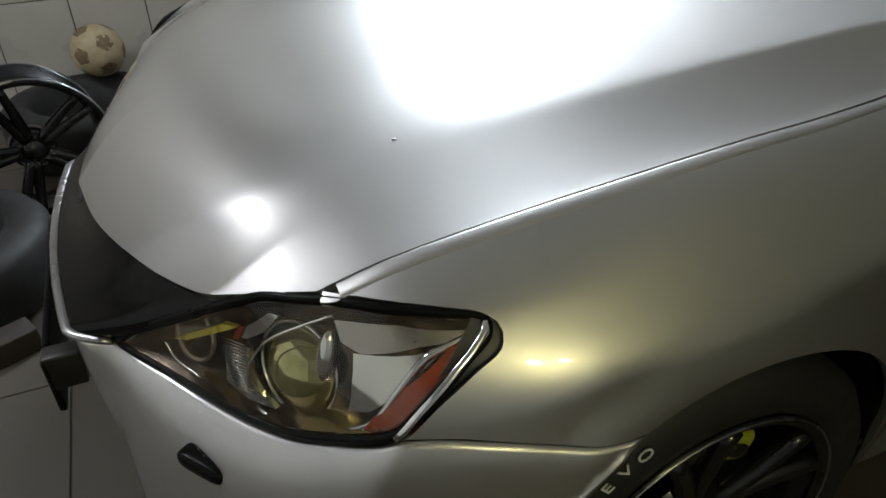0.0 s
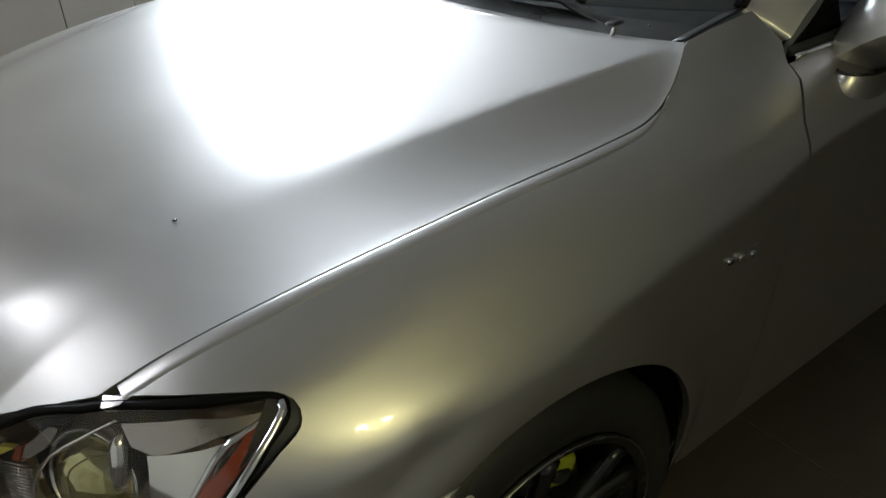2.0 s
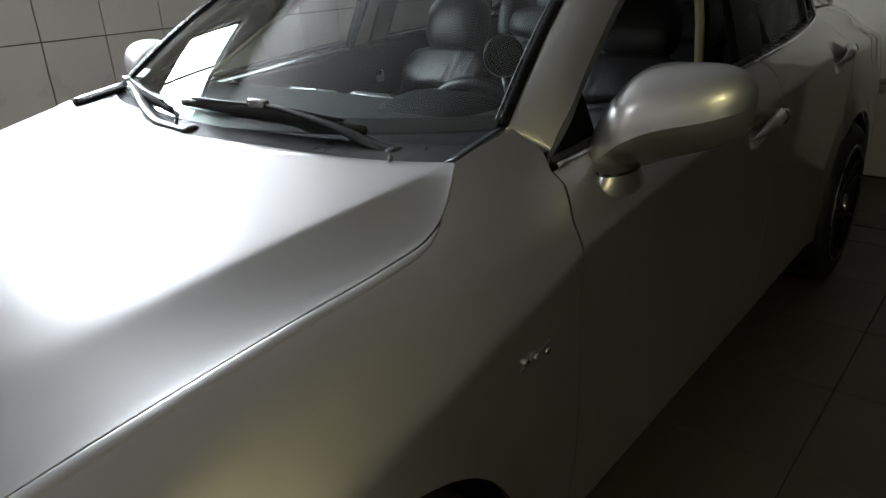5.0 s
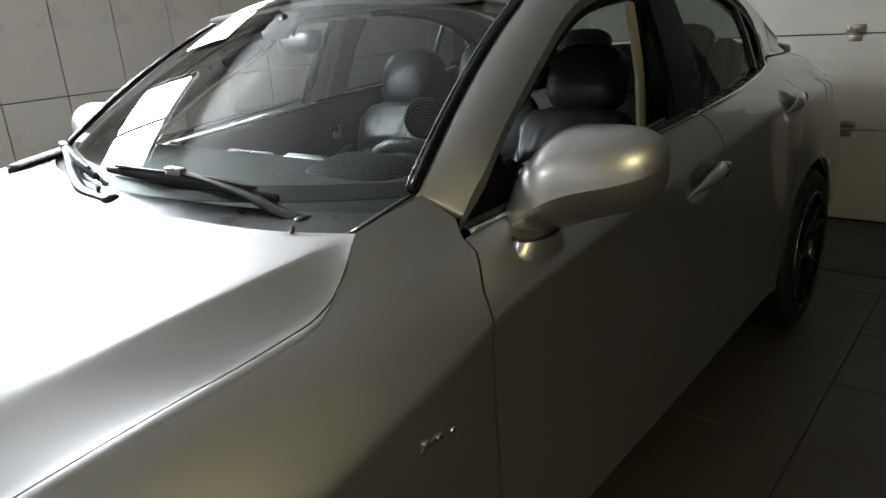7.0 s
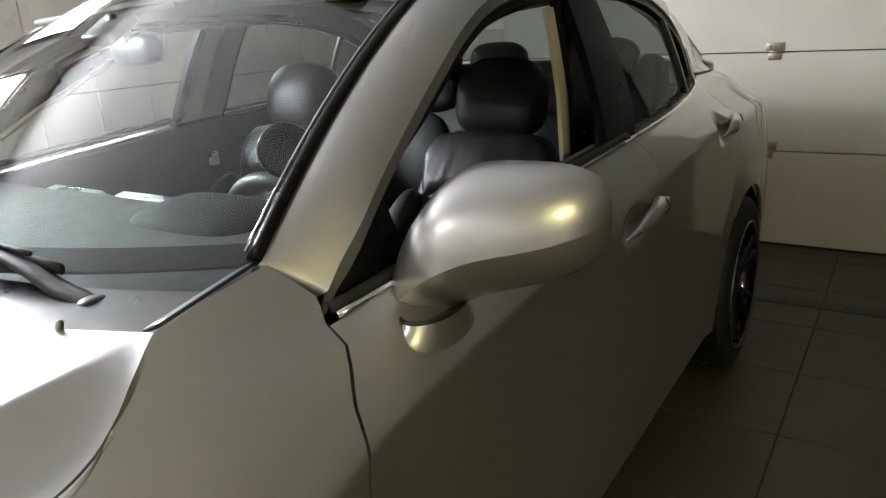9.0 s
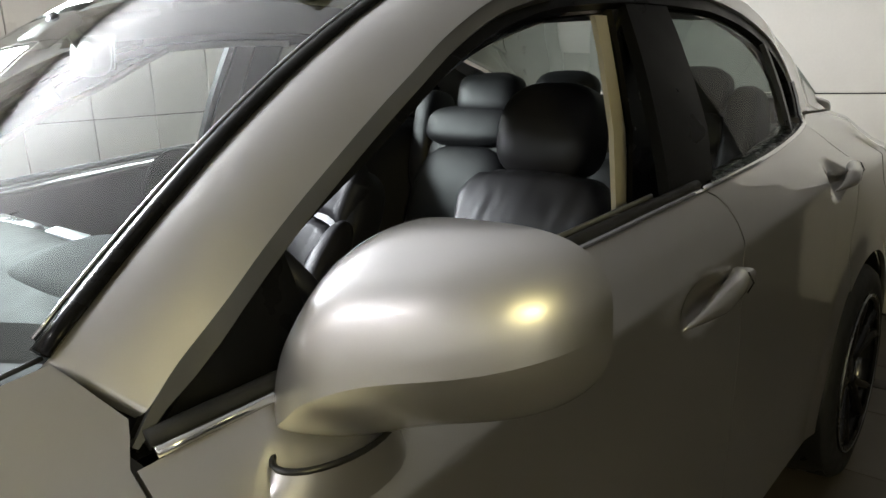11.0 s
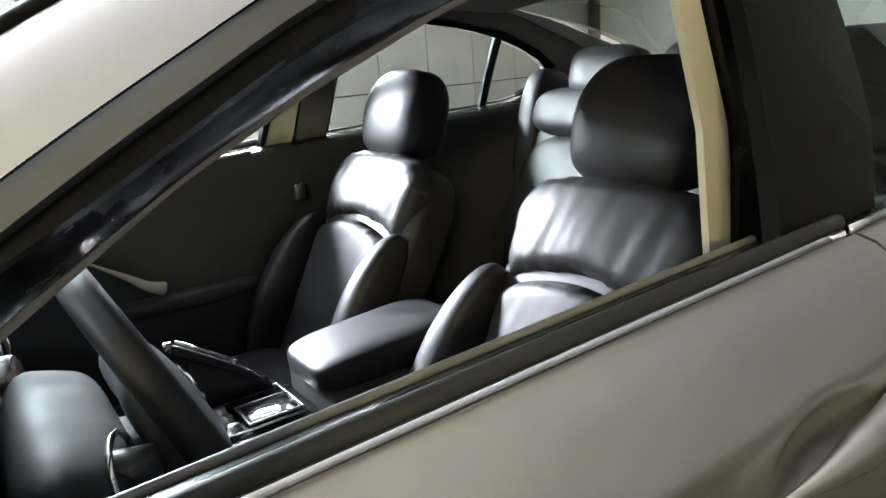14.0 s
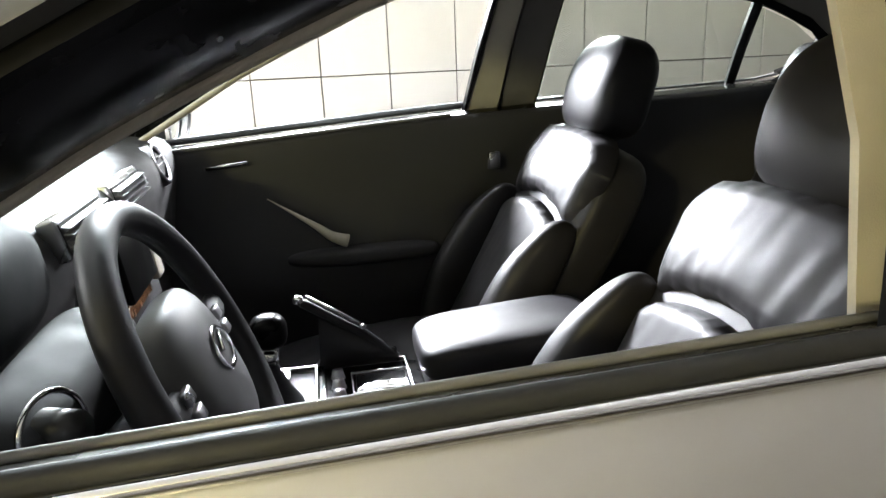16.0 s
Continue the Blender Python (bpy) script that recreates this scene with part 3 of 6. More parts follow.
def rear_pt(u, v):
    a = roof_pt(u, 1)
    b = Vector((4.12, 0.595 * u, 1.105 - 0.012 * u * u))
    return a.lerp(b, v) + Vector((0, 0, 0.03 * math.sin(math.pi * v)))


def shrunk(poly, d):
    """An outline drawn in by d, to leave the joint between panels open."""
    p = np.array(poly, float)
    e = np.roll(p, -1, axis=0) - p
    n = np.stack([-e[:, 1], e[:, 0]], 1)
    n /= np.maximum(np.linalg.norm(n, axis=1, keepdims=True), 1e-9)
    area = np.sum(p[:, 0] * np.roll(p[:, 1], -1) - np.roll(p[:, 0], -1) * p[:, 1])
    n = n if area > 0 else -n
    m = n + np.roll(n, 1, axis=0)
    m /= np.maximum(np.linalg.norm(m, axis=1, keepdims=True), 0.4)
    return p + m * d


def arc(cx, a0, a1, r=ARCH, n=28):
    """Wheel-arch edge between two angles, degrees from the tail side."""
    return [(cx + r * math.cos(math.radians(a0 + (a1 - a0) * i / n)), HUB_Z + r * math.sin(math.radians(a0 + (a1 - a0) * i / n))) for i in range(n + 1)]


# ---- the car: panels ----
car = empty("car", "silver four-door saloon car with black leather seats, parked indoors", "car")
JOINT = 0.0022
FRONT_SHUT = smooth_line([(1.622, 0.941), (1.623, 0.921), (1.600, 0.895), (1.572, 0.86), (1.551, 0.79), (1.551, 0.68), (1.558, 0.55), (1.558, 0.24)], 34).tolist()
MID_SHUT = smooth_line([(2.612, 1.006), (2.64, 0.985), (2.645, 0.955), (2.634, 0.92), (2.625, 0.88), (2.634, 0.80), (2.646, 0.71), (2.65, 0.24)], 34).tolist()
SEAM_F = smooth_line([(0.570, 0.651), (0.62, 0.654), (0.68, 0.647), (0.741, 0.636), (0.78, 0.630), (0.83, 0.632)], 14).tolist()
LIGHT_TOP = smooth_line([(0.526, 0.765), (0.57, 0.7725), (0.625, 0.776), (0.668, 0.7755), (0.684, 0.7715), (0.691, 0.764), (0.689, 0.755), (0.652, 0.727), (0.608, 0.692), (0.570, 0.651)], 44).tolist()
start_f = math.degrees(math.atan2(0.632 - HUB_Z, 0.83 - WHEEL_F))
fender_poly = [(x, z - 0.0036 * min(1.0, max(0.0, (1.352 - x) / 0.10))) for x, _, z in GAP.tolist()] + [(1.50, 1.004), (1.56, 1.012), (1.602, 1.017), (1.612, 1.005), (1.637, 0.969), (1.632, 0.957)] + FRONT_SHUT + \
    [(1.42, 0.235)] + arc(WHEEL_F, -14, start_f - 1, n=34) + SEAM_F[::-1][1:] + LIGHT_TOP[::-1][1:-1]
door_f_poly = FRONT_SHUT[::-1] + [(x, float(belt_z(x))) for x in np.linspace(1.66, 2.56, 18)] + MID_SHUT + [(2.1, 0.24)]
REAR_CUT = smooth_line([(3.46, 1.05), (3.50, 0.95), (3.49, 0.84), (3.44, 0.72)], 12).tolist()
door_r_poly = MID_SHUT[::-1] + [(x, float(belt_z(x))) for x in np.linspace(2.66, 3.42, 14)] + REAR_CUT[:-1] + arc(WHEEL_R, 126, 194, r=ARCH + 0.012)
quarter_poly = [(3.47, 1.052), (3.62, 1.062), (3.9, 1.05), (4.2, 1.035), (4.5, 1.0), (4.52, 0.6), (4.45, 0.3), (4.08, 0.26)] + arc(WHEEL_R, -10, 126)[1:] + REAR_CUT[::-1][1:]

# dark inner body behind the joints
for sign in (-1, 1):
    def inner(x, z, s=sign):
        p = side(s)(x, z)
        p[:, 1] -= s * 0.016
        return p
    poly = [(0.60, 0.69), (0.70, 0.80), (1.0, 0.86), (1.28, 0.875), (1.36, 0.90), (1.46, 0.95), (1.60, 0.985), (1.64, 0.925), (2.1, 0.965), (2.6, 0.995), (3.4, 1.035), (4.4, 0.98), (4.45, 0.4), (4.1, 0.30)] + \
        arc(WHEEL_R, 0, 180, r=ARCH + 0.012) + [(3.36, 0.26), (1.40, 0.26)] + arc(WHEEL_F, 0, 160, r=ARCH + 0.012) + [(0.63, 0.64)]
    panel("inner_panel", poly, inner, 0.05, (0, sign, 0.2), BLACK_TRIM, car, 0.002)

# the fender's narrow shoulder beside the hood joint rolls from the side to the flat


def shoulder_pt(sign):
    def fn(u, v):
        x = 0.548 + 0.804 * u
        drop = 0.0026 + 0.0036 * min(1.0, max(0.0, (1.352 - x) / 0.10))
        y0, y1, top = float(body_w(x, gap_z(x) - drop)), float(gap_y(x)) + 0.0022, float(gap_z(x))
        if v > 0.9:
            return Vector((x, sign * (y1 + 0.0002), top - 0.012))
        k = v / 0.88 if v < 0.88 else 1.0
        return Vector((x, sign * (y0 + (y1 - y0) * k), top - drop + drop * math.sin(k * math.pi / 2) ** 0.6))
    return fn


for sign in (-1, 1):
    out = (0, sign, 0.35)
    fender = panel("front_fender", shrunk(fender_poly, JOINT), side(sign), 0.009 if sign < 0 else 0.04, out, PAINT, car)
    part("shoulder", grid_bm(shoulder_pt(sign), 120, 10), PAINT, fender)
hood_poly = [(x, -y) for x, y, _ in GAP[::-1].tolist()]
hood_poly = smooth_line([(1.446, -0.695), (1.428, -0.64), (1.396, -0.544), (1.373, -0.41), (1.358, -0.25), (1.348, 0), (1.358, 0.25), (1.373, 0.41), (1.396, 0.544), (1.428, 0.64), (1.446, 0.695)], 50).tolist() + \
    [(x, y) for x, y, _ in GAP[::-1].tolist()][1:] + smooth_line([(0.526, 0.671), (0.485, 0.632), (0.45, 0.598), (0.413, 0.562)], 8).tolist()[1:] + \
    [(float(nose_x(abs(y))), float(y)) for y in np.linspace(0.55, -0.55, 60)] + smooth_line([(0.413, -0.562), (0.45, -0.598), (0.485, -0.632), (0.526, -0.671)], 8).tolist() + \
    [(x, -y) for x, y, _ in GAP.tolist()][1:-1]
# the hood's crease lines run along rows of their own
ridge_x = np.linspace(0.31, 1.42, 170)
ridge = np.concatenate([np.stack([ridge_x, s * (crease_y(ridge_x) + d)], 1) for s in (-1, 1) for d in (-0.005, 0.0, 0.005)])
hood = panel("hood", shrunk(hood_poly, 0.0018), hood_fn, 0.0125, (0, 0, 1), PAINT, car, 0.014, ridge=ridge)
part("stone_chip", turned(pad_bm(0.0035, 0.0025, 0.0012, nu=10, nv=6), Matrix.Translation((0.692, -0.488, float(hood_z(np.array([0.692]), np.array([-0.488]))[0]) + 0.0005))), BLACK_TRIM, hood, "small dark stone chip")


def rail(points, r, mat, parent, name, label="", flat=1.0, n=8):
    return part(name, tube_bm(points, r, n, flat=flat), mat, parent, label)


doors = {}
for sign in (-1, 1):
    out = (0, sign, 0.1)
    fine = sign < 0
    for kind, poly in (("front_door", door_f_poly), ("rear_door", door_r_poly)):
        doors[kind, sign] = panel(kind, shrunk(poly, JOINT), side(sign), 0.010 if fine else 0.06, out, PAINT, car)
    panel("quarter_panel", shrunk(quarter_poly, JOINT), side(sign), 0.035, out, PAINT, car)
    # pillars and roof rail in body colour
    DOOR_EDGE = smooth_line([(1.628, 0.952), (1.66, 0.988), (1.72, 1.036), (1.80, 1.091), (1.90, 1.151), (1.96, 1.185), (2.02, 1.217), (2.12, 1.268), (2.26, 1.320), (2.42, 1.348), (2.70, 1.358), (2.95, 1.350),
                             (3.18, 1.326), (3.38, 1.280), (3.53, 1.218), (3.598, 1.155), (3.58, 1.105), (3.50, 1.062)], 66).tolist()
    FRONT_EDGE = [p for p in DOOR_EDGE if p[0] < 2.42 and p[1] < 1.3476]
    hem = smooth_line([(x, sign * (float(house_w(x, z)) + float(proud(x))), z) for x, z in FRONT_EDGE if x > 1.638], 48)
    hem = np.concatenate([hem[:1] + [(-0.008, sign * -0.014, -0.014)], hem[:1] + [(-0.0055, 0, -0.0045)], hem])
    brow = smooth_line([tuple(shield(sign * 0.995, v) + Vector((0, 0, 0.004))) for v in np.linspace(0, 1, 20)] + [tuple(roof_pt(sign, 0.10) + Vector((0, 0, 0.002))), tuple(roof_pt(sign, 0.19) + Vector((0, 0, 0.002)))], 48)

    brow = np.concatenate([brow[:1] + [(-0.008, sign * -0.014, -0.014)], brow[:1] + [(-0.0035, 0, -0.003)], brow])

    def post_pt(u, v, hem=hem, brow=brow, s=sign):
        k = min(48, int(u * 49))
        f = u * 49 - k
        p, q = brow[k] * (1 - f) + brow[k + 1] * f, hem[k] * (1 - f) + hem[k + 1] * f
        return Vector(p * (1 - v) + q * v) + Vector((-0.35, s * 0.75, 0.55)) * 0.016 * math.sin(math.pi * v ** 0.8) * min(1.0, max(0.0, 5 * u - 0.1))
    part("windshield_pillar", grid_bm(post_pt, 98, 12), PAINT, car)
    frame_poly = [(2.30, 1.372), (2.6, 1.390), (2.9, 1.387), (3.15, 1.374), (3.34, 1.350), (3.55, 1.296), (3.8, 1.212), (4.0, 1.142), (4.12, 1.105), (4.12, 1.04), (3.8, 1.056), (3.7, 1.063), (3.54, 1.062)] + [p for p in DOOR_EDGE[::-1] if p[0] >= FRONT_EDGE[-1][0] - 0.03]
    panel("roof_rail", shrunk(frame_poly, 0.001), house(sign, -0.002), 0.02 if fine else 0.06, (0, sign, 0.3), PAINT, car)
    strip_in = np.array(FRONT_EDGE)
    along = np.gradient(strip_in, axis=0)
    along /= np.linalg.norm(along, axis=1, keepdims=True)
    strip_out = (strip_in + np.stack([along[:, 1], -along[:, 0]], 1) * 0.0025).tolist()
    strip_in = (strip_in + np.stack([along[:, 1], -along[:, 0]], 1) * 0.021 * np.clip((strip_in[:, :1] - 1.60) / 0.08, 0, 1)).tolist()

    def strip_fn(x, z, s=sign):
        return np.stack([np.asarray(x, float), s * (house_w(x, z) + 0.6 * proud(x) - 0.001), np.asarray(z, float)], 1)
    panel("frame_strip", strip_out + strip_in[::-1], strip_fn, 0.02, (0, sign, 0.3), STRIP, doors["front_door", sign], 0.02, "black outer strip of the window frame, greyed for its sheen")
    # black window frame of the doors
    OPEN_TOP = smooth_line([(1.655, 0.955), (1.70, 0.990), (1.76, 1.035), (1.85, 1.083), (1.965, 1.140), (2.06, 1.190), (2.16, 1.238), (2.28, 1.280), (2.43, 1.308), (2.70, 1.322), (2.95, 1.319),
                            (3.14, 1.300), (3.34, 1.256), (3.48, 1.198), (3.548, 1.148), (3.535, 1.112), (3.46, 1.070)], 66).tolist()
    panel("window_frame", shrunk(DOOR_EDGE + OPEN_TOP[::-1], 0.0015), house(sign, 0.006), 0.03, (0, sign, 0.3), GLOSS_BLACK, doors["front_door", sign], 0.02, "gloss black window frame")
    panel("sail_cover", [(1.662, 0.951), (1.70, 0.984), (1.76, 1.029), (1.815, 1.060), (1.822, 0.962)], house(sign, 0.014), 0.03, (0, sign, 0.3), GLOSS_BLACK, doors["front_door", sign], 0.02, "black triangular cover in the window corner")
    panel("pillar_cover", [(2.525 + (0.07 if sign > 0 else 0), 1.004), (2.70, 1.012), (2.74, 1.10), (2.775, 1.322), (2.61 + (0.05 if sign > 0 else 0), 1.320), (2.565 + (0.06 if sign > 0 else 0), 1.16)], house(sign, 0.008), 0.04, (0, sign, 0.3), GLOSS_BLACK, doors["rear_door", sign], 0.02, "gloss black centre pillar cover")
    panel("quarter_divider", [(3.335, 1.040), (3.36, 1.042), (3.375, 1.246), (3.348, 1.254)], house(sign, 0.004), 0.04, (0, sign, 0.3), BLACK_TRIM, doors["rear_door", sign], 0.012, "black divider bar of the quarter glass")
    panel("window_glass", [(2.70, 1.012), (3.32, 1.04), (3.45, 1.065), (3.53, 1.11), (3.54, 1.148), (3.47, 1.198), (3.33, 1.254), (3.14, 1.297), (2.95, 1.315), (2.77, 1.318), (2.735, 1.10)], house(sign, 0.016), 0.08, (0, sign, 0.3), TINTED if sign < 0 else PALE_TINT, doors["rear_door", sign], 0.003, "tinted rear window glass")
    if sign > 0:
        panel("window_glass", [(1.66, 0.95), (2.1, 0.975), (2.60, 1.0), (2.665, 1.305), (2.43, 1.30), (2.25, 1.275), (2.10, 1.228), (1.965, 1.16), (1.83, 1.073), (1.72, 0.993)], house(sign, 0.016), 0.08, (0, sign, 0.3), GLASS, doors["front_door", sign], 0.003, "clear window glass")
    # chrome strip and rubber along the belt
    belt = [(x, sign * (float(body_w(x, belt_z(x))) + 0.002), float(belt_z(x)) + 0.004) for x in np.linspace(1.64, 2.585, 30)]
    rail(belt, 0.0062, CHROME, doors["front_door", sign], "belt_moulding", "polished chrome belt moulding", flat=0.8)
    rub = [(x, sign * (float(body_w(x, belt_z(x))) - 0.010), float(belt_z(x)) + 0.010) for x in np.linspace(1.64, 2.60, 30)]
    rail(rub, 0.009, RUBBER, doors["front_door", sign], "belt_seal", "black rubber belt seal")
    belt = [(x, sign * (float(body_w(x, belt_z(x))) + 0.002), float(belt_z(x)) + 0.004) for x in np.linspace(2.60, 3.43, 26)] + \
        [(x, sign * (float(house_w(x, z)) + 0.004), z) for x, z in ((3.50, 1.066), (3.57, 1.105), (3.585, 1.15))]
    rail(belt, 0.0062, CHROME, doors["rear_door", sign], "belt_moulding", "polished chrome belt moulding", flat=0.8)

windshield = part("windshield", grid_bm(lambda u, v: shield(2 * u - 1, v), 28, 14), SHIELD_GLASS, car, "clear laminated windshield, faintly green")
roof = part("roof", thick(grid_bm(lambda u, v: roof_pt(2 * u - 1, v), 24, 20), 0.01), PAINT, car)
part("headliner", grid_bm(lambda u, v: roof_pt(1.9 * u - 0.95, 0.03 + 0.94 * v) + Vector((0, 0, -0.03)), 20, 16), HEADLINER, car, "dark grey fabric headliner")
rear_glass = part("rear_window", grid_bm(lambda u, v: rear_pt(2 * u - 1, v), 20, 10), REAR_TINT, car, "tinted rear window glass")


def deck(u, v):
    u = 2 * u - 1
    if v < 0.6:
        t = v / 0.6
        return Vector((4.12 + 0.39 * t, (0.60 + 0.02 * math.sin(math.pi * t) - 0.05 * t) * u, 1.100 - 0.02 * u * u - 0.080 * t + 0.012 * math.sin(math.pi * t)))
    t = (v - 0.6) / 0.4
    return Vector((4.51 + 0.08 * math.sin(math.pi * t * 0.8) * (1 - 0.5 * u * u), (0.55 + 0.15 * t) * u, 1.02 - 0.02 * u * u - 0.62 * t))


part("boot_lid", thick(grid_bm(deck, 20, 20), 0.01), PAINT, car)

# ---- the car: front end ----
LIGHT_LOW = smooth_line([(0.570, 0.651), (0.515, 0.604), (0.455, 0.560), (0.396, 0.534), (0.329, 0.523), (0.270, 0.533), (0.262, 0.541)], 26).tolist()
LIGHT_IN = smooth_line([(0.262, 0.541), (0.30, 0.585), (0.353, 0.640), (0.429, 0.722), (0.478, 0.755), (0.526, 0.764)], 24).tolist()
light_poly = LIGHT_TOP + LIGHT_LOW[1:] + LIGHT_IN[1:-1]
KNOTS = np.array([(0.262, 0.541, 0.358), (0.353, 0.640, 0.468), (0.429, 0.722, 0.575), (0.49, 0.758, 0.641), (0.526, 0.764, 0.671), (0.570, 0.768, 0.718), (0.625, 0.771, 0.759), (0.690, 0.760, 0.800),
                  (0.650, 0.727, 0.819), (0.608, 0.692, 0.828), (0.570, 0.651, 0.822), (0.515, 0.604, 0.757), (0.455, 0.560, 0.671), (0.396, 0.534, 0.568), (0.329, 0.523, 0.451)])


def plate_spline(k):
    """A bending-plate surface through knots (x, z, w)."""
    def u(r):
        return np.where(r > 1e-9, r * r * np.log(np.maximum(r, 1e-9)), 0)
    n = len(k)
    d = np.linalg.norm(k[:, None, :2] - k[None, :, :2], axis=2)
    a = np.zeros((n + 3, n + 3))
    a[:n, :n], a[:n, n], a[:n, n + 1:], a[n, :n], a[n + 1:, :n] = u(d) + 1e-5 * np.eye(n), 1, k[:, :2], 1, k[:, :2].T
    c = np.linalg.solve(a, np.r_[k[:, 2], 0, 0, 0])

    def f(x, z):
        x, z = np.asarray(x, float), np.asarray(z, float)
        r = np.hypot(x[..., None] - k[:, 0], z[..., None] - k[:, 1])
        return u(r) @ c[:n] + c[n] + c[n + 1] * x + c[n + 2] * z
    return f


light_w = plate_spline(KNOTS)


def light_fn(sign, back=0.0, bulge=0.012):
    def fn(x, z):
        x, z = np.asarray(x, float), np.asarray(z, float)
        w = light_w(x, z)
        e = 1e-3
        gx, gz = (light_w(x + e, z) - light_w(x - e, z)) / (2 * e), (light_w(x, z + e) - light_w(x, z - e)) / (2 * e)
        n = np.stack([-gx, np.ones_like(gx), -gz], 1)
        n /= np.linalg.norm(n, axis=1, keepdims=True)
        p = np.stack([x, w, z], 1) + n * (0.002 - back)
        p[:, 1] *= sign
        return p
    return fn


def lens_point(sign, x, z, back):
    return Vector(light_fn(sign, back)(np.array([x]), np.array([z]))[0])


def headlight(sign):
    lamp = part("headlight", panel_bm(shrunk(light_poly, 0.010), light_fn(sign), 0.03, (-0.5, sign, 0.3), 0.003)[0], LENS, car, "clear headlamp lens over chromed reflectors")
    ring = shrunk(light_poly, 0.0015)
    inner_ring = shrunk(light_poly, 0.0095)
    part("gasket", ring_bm(ring, inner_ring, light_fn(sign, -0.002), light_fn(sign, 0.005)), GLOSS_BLACK, lamp, "black headlamp gasket")
    part("bezel", bowl_bm(shrunk(light_poly, 0.011), light_fn(sign), sign), LAMP_DARK, lamp, "smoked grey inner bezel")
    # projector with its ring, high-beam bowl, side wing
    aim = Vector((-0.80, sign * 0.52, 0.30)).normalized()
    turn = aim.to_track_quat("Y", "Z").to_matrix().to_4x4()

    def put(name, bm, x, z, back, mat, label, m=turn):
        at = lens_point(sign, x, z, back)
        return part(name, turned(bm, Matrix.Translation(at) @ m), mat, lamp, label)
    put("projector_lens", lathe_bm([(0.0, 0.026), (0.026, 0.023), (0.046, 0.014), (0.060, -0.002), (0.061, -0.03)], 44), 0.457, 0.631, 0.050, YELLOW_GLASS, "glassy yellowish projector lens")
    put("projector_ring", lathe_bm([(0.062, 0.0), (0.0635, 0.003), (0.066, 0.004), (0.068, 0.0), (0.069, -0.02), (0.064, -0.04)], 48), 0.457, 0.631, 0.049, LAMP_REFLECTOR, "chromed projector ring")
    put("shutter", lathe_bm([(0.0, 0.006), (0.012, 0.004), (0.020, 0.0), (0.022, -0.01)], 24), 0.500, 0.690, 0.030, LAMP_REFLECTOR, "chromed bulb shield", turn @ Matrix.Diagonal((0.6, 1, 1.7, 1)))
    put("high_beam_bowl", lathe_bm([(0.006, -0.03), (0.02, -0.022), (0.034, -0.004), (0.039, 0.004), (0.043, -0.002)], 40), 0.352, 0.590, 0.036, LAMP_DARK, "smoked high-beam bowl")

    def plate(name, outline, back, mat, label, step=0.012):
        return part(name, panel_bm(outline, light_fn(sign, back), step, (-0.5, sign, 0.3), 0.008)[0], mat, lamp, label)
    plate("lid", [(0.340, 0.585), (0.408, 0.667), (0.423, 0.674), (0.358, 0.598)], 0.016, YELLOW_PLASTIC, "yellow reflecting strip")
    plate("inner_reflector", [(0.421, 0.652), (0.431, 0.680), (0.460, 0.718), (0.469, 0.720), (0.450, 0.688)], 0.020, LAMP_REFLECTOR, "bright chromed inner reflector")
    plate("copper_reflector", [(0.414, 0.652), (0.424, 0.676), (0.430, 0.680), (0.420, 0.653)], 0.018, AMBER, "copper-coloured reflection strip")
    plate("wing_panel", [(0.529, 0.742), (0.59, 0.755), (0.660, 0.757), (0.655, 0.751), (0.605, 0.740), (0.545, 0.717), (0.529, 0.722)], 0.018, LAMP_GREY, "smooth grey wing panel")
    plate("wing_reflector", [(0.533, 0.712), (0.579, 0.726), (0.632, 0.743), (0.570, 0.698), (0.530, 0.645), (0.512, 0.632), (0.522, 0.675)], 0.028, LAMP_REFLECTOR, "bright chromed wing reflector")
    plate("side_reflector", [(0.638, 0.743), (0.660, 0.748), (0.606, 0.704), (0.586, 0.680), (0.573, 0.656), (0.556, 0.645), (0.524, 0.616), (0.543, 0.656), (0.583, 0.703)], 0.010, AMBER, "amber side reflector strip")
    edge = smooth_line([(0.682, 0.763), (0.680, 0.755), (0.669, 0.746), (0.639, 0.725), (0.594, 0.686), (0.565, 0.652)], 18)
    part("chrome_edge", tube_bm([lens_point(sign, x, z, 0.003) for x, z in edge], 0.0066, 8), CHROME, lamp, "chrome edging")
    sweep = smooth_line([(0.663, 0.753), (0.615, 0.735), (0.569, 0.691), (0.531, 0.634), (0.502, 0.602), (0.468, 0.576), (0.435, 0.560), (0.428, 0.566)], 28)
    part("chrome_sweep", tube_bm([lens_point(sign, x, z, 0.015) for x, z in sweep], 0.0045, 8), CHROME, lamp, "chrome sweep under the lens")
    trace = smooth_line([(0.534, 0.748), (0.502, 0.729), (0.469, 0.700), (0.448, 0.668), (0.434, 0.630), (0.430, 0.600)], 24)
    part("lens_ridge", tube_bm([lens_point(sign, x, z, 0.006) for x, z in trace], 0.0022, 6), LAMP_REFLECTOR, lamp, "fine bright ridge inside the lens")
    hook = smooth_line([(0.337, 0.582), (0.342, 0.565), (0.356, 0.556), (0.372, 0.556)], 12)
    part("lens_ridge", tube_bm([lens_point(sign, x, z, 0.006) for x, z in hook], 0.0022, 6), LAMP_REFLECTOR, lamp)
    plate("ribbed_backing", [(0.404, 0.634), (0.432, 0.654), (0.424, 0.612), (0.432, 0.590), (0.446, 0.580), (0.416, 0.564), (0.396, 0.570), (0.400, 0.600)], 0.016, LAMP_REFLECTOR, "bright reflector patch")
    ribs = bmesh.new()
    for k in range(15):
        z = 0.646 - 0.0052 * k
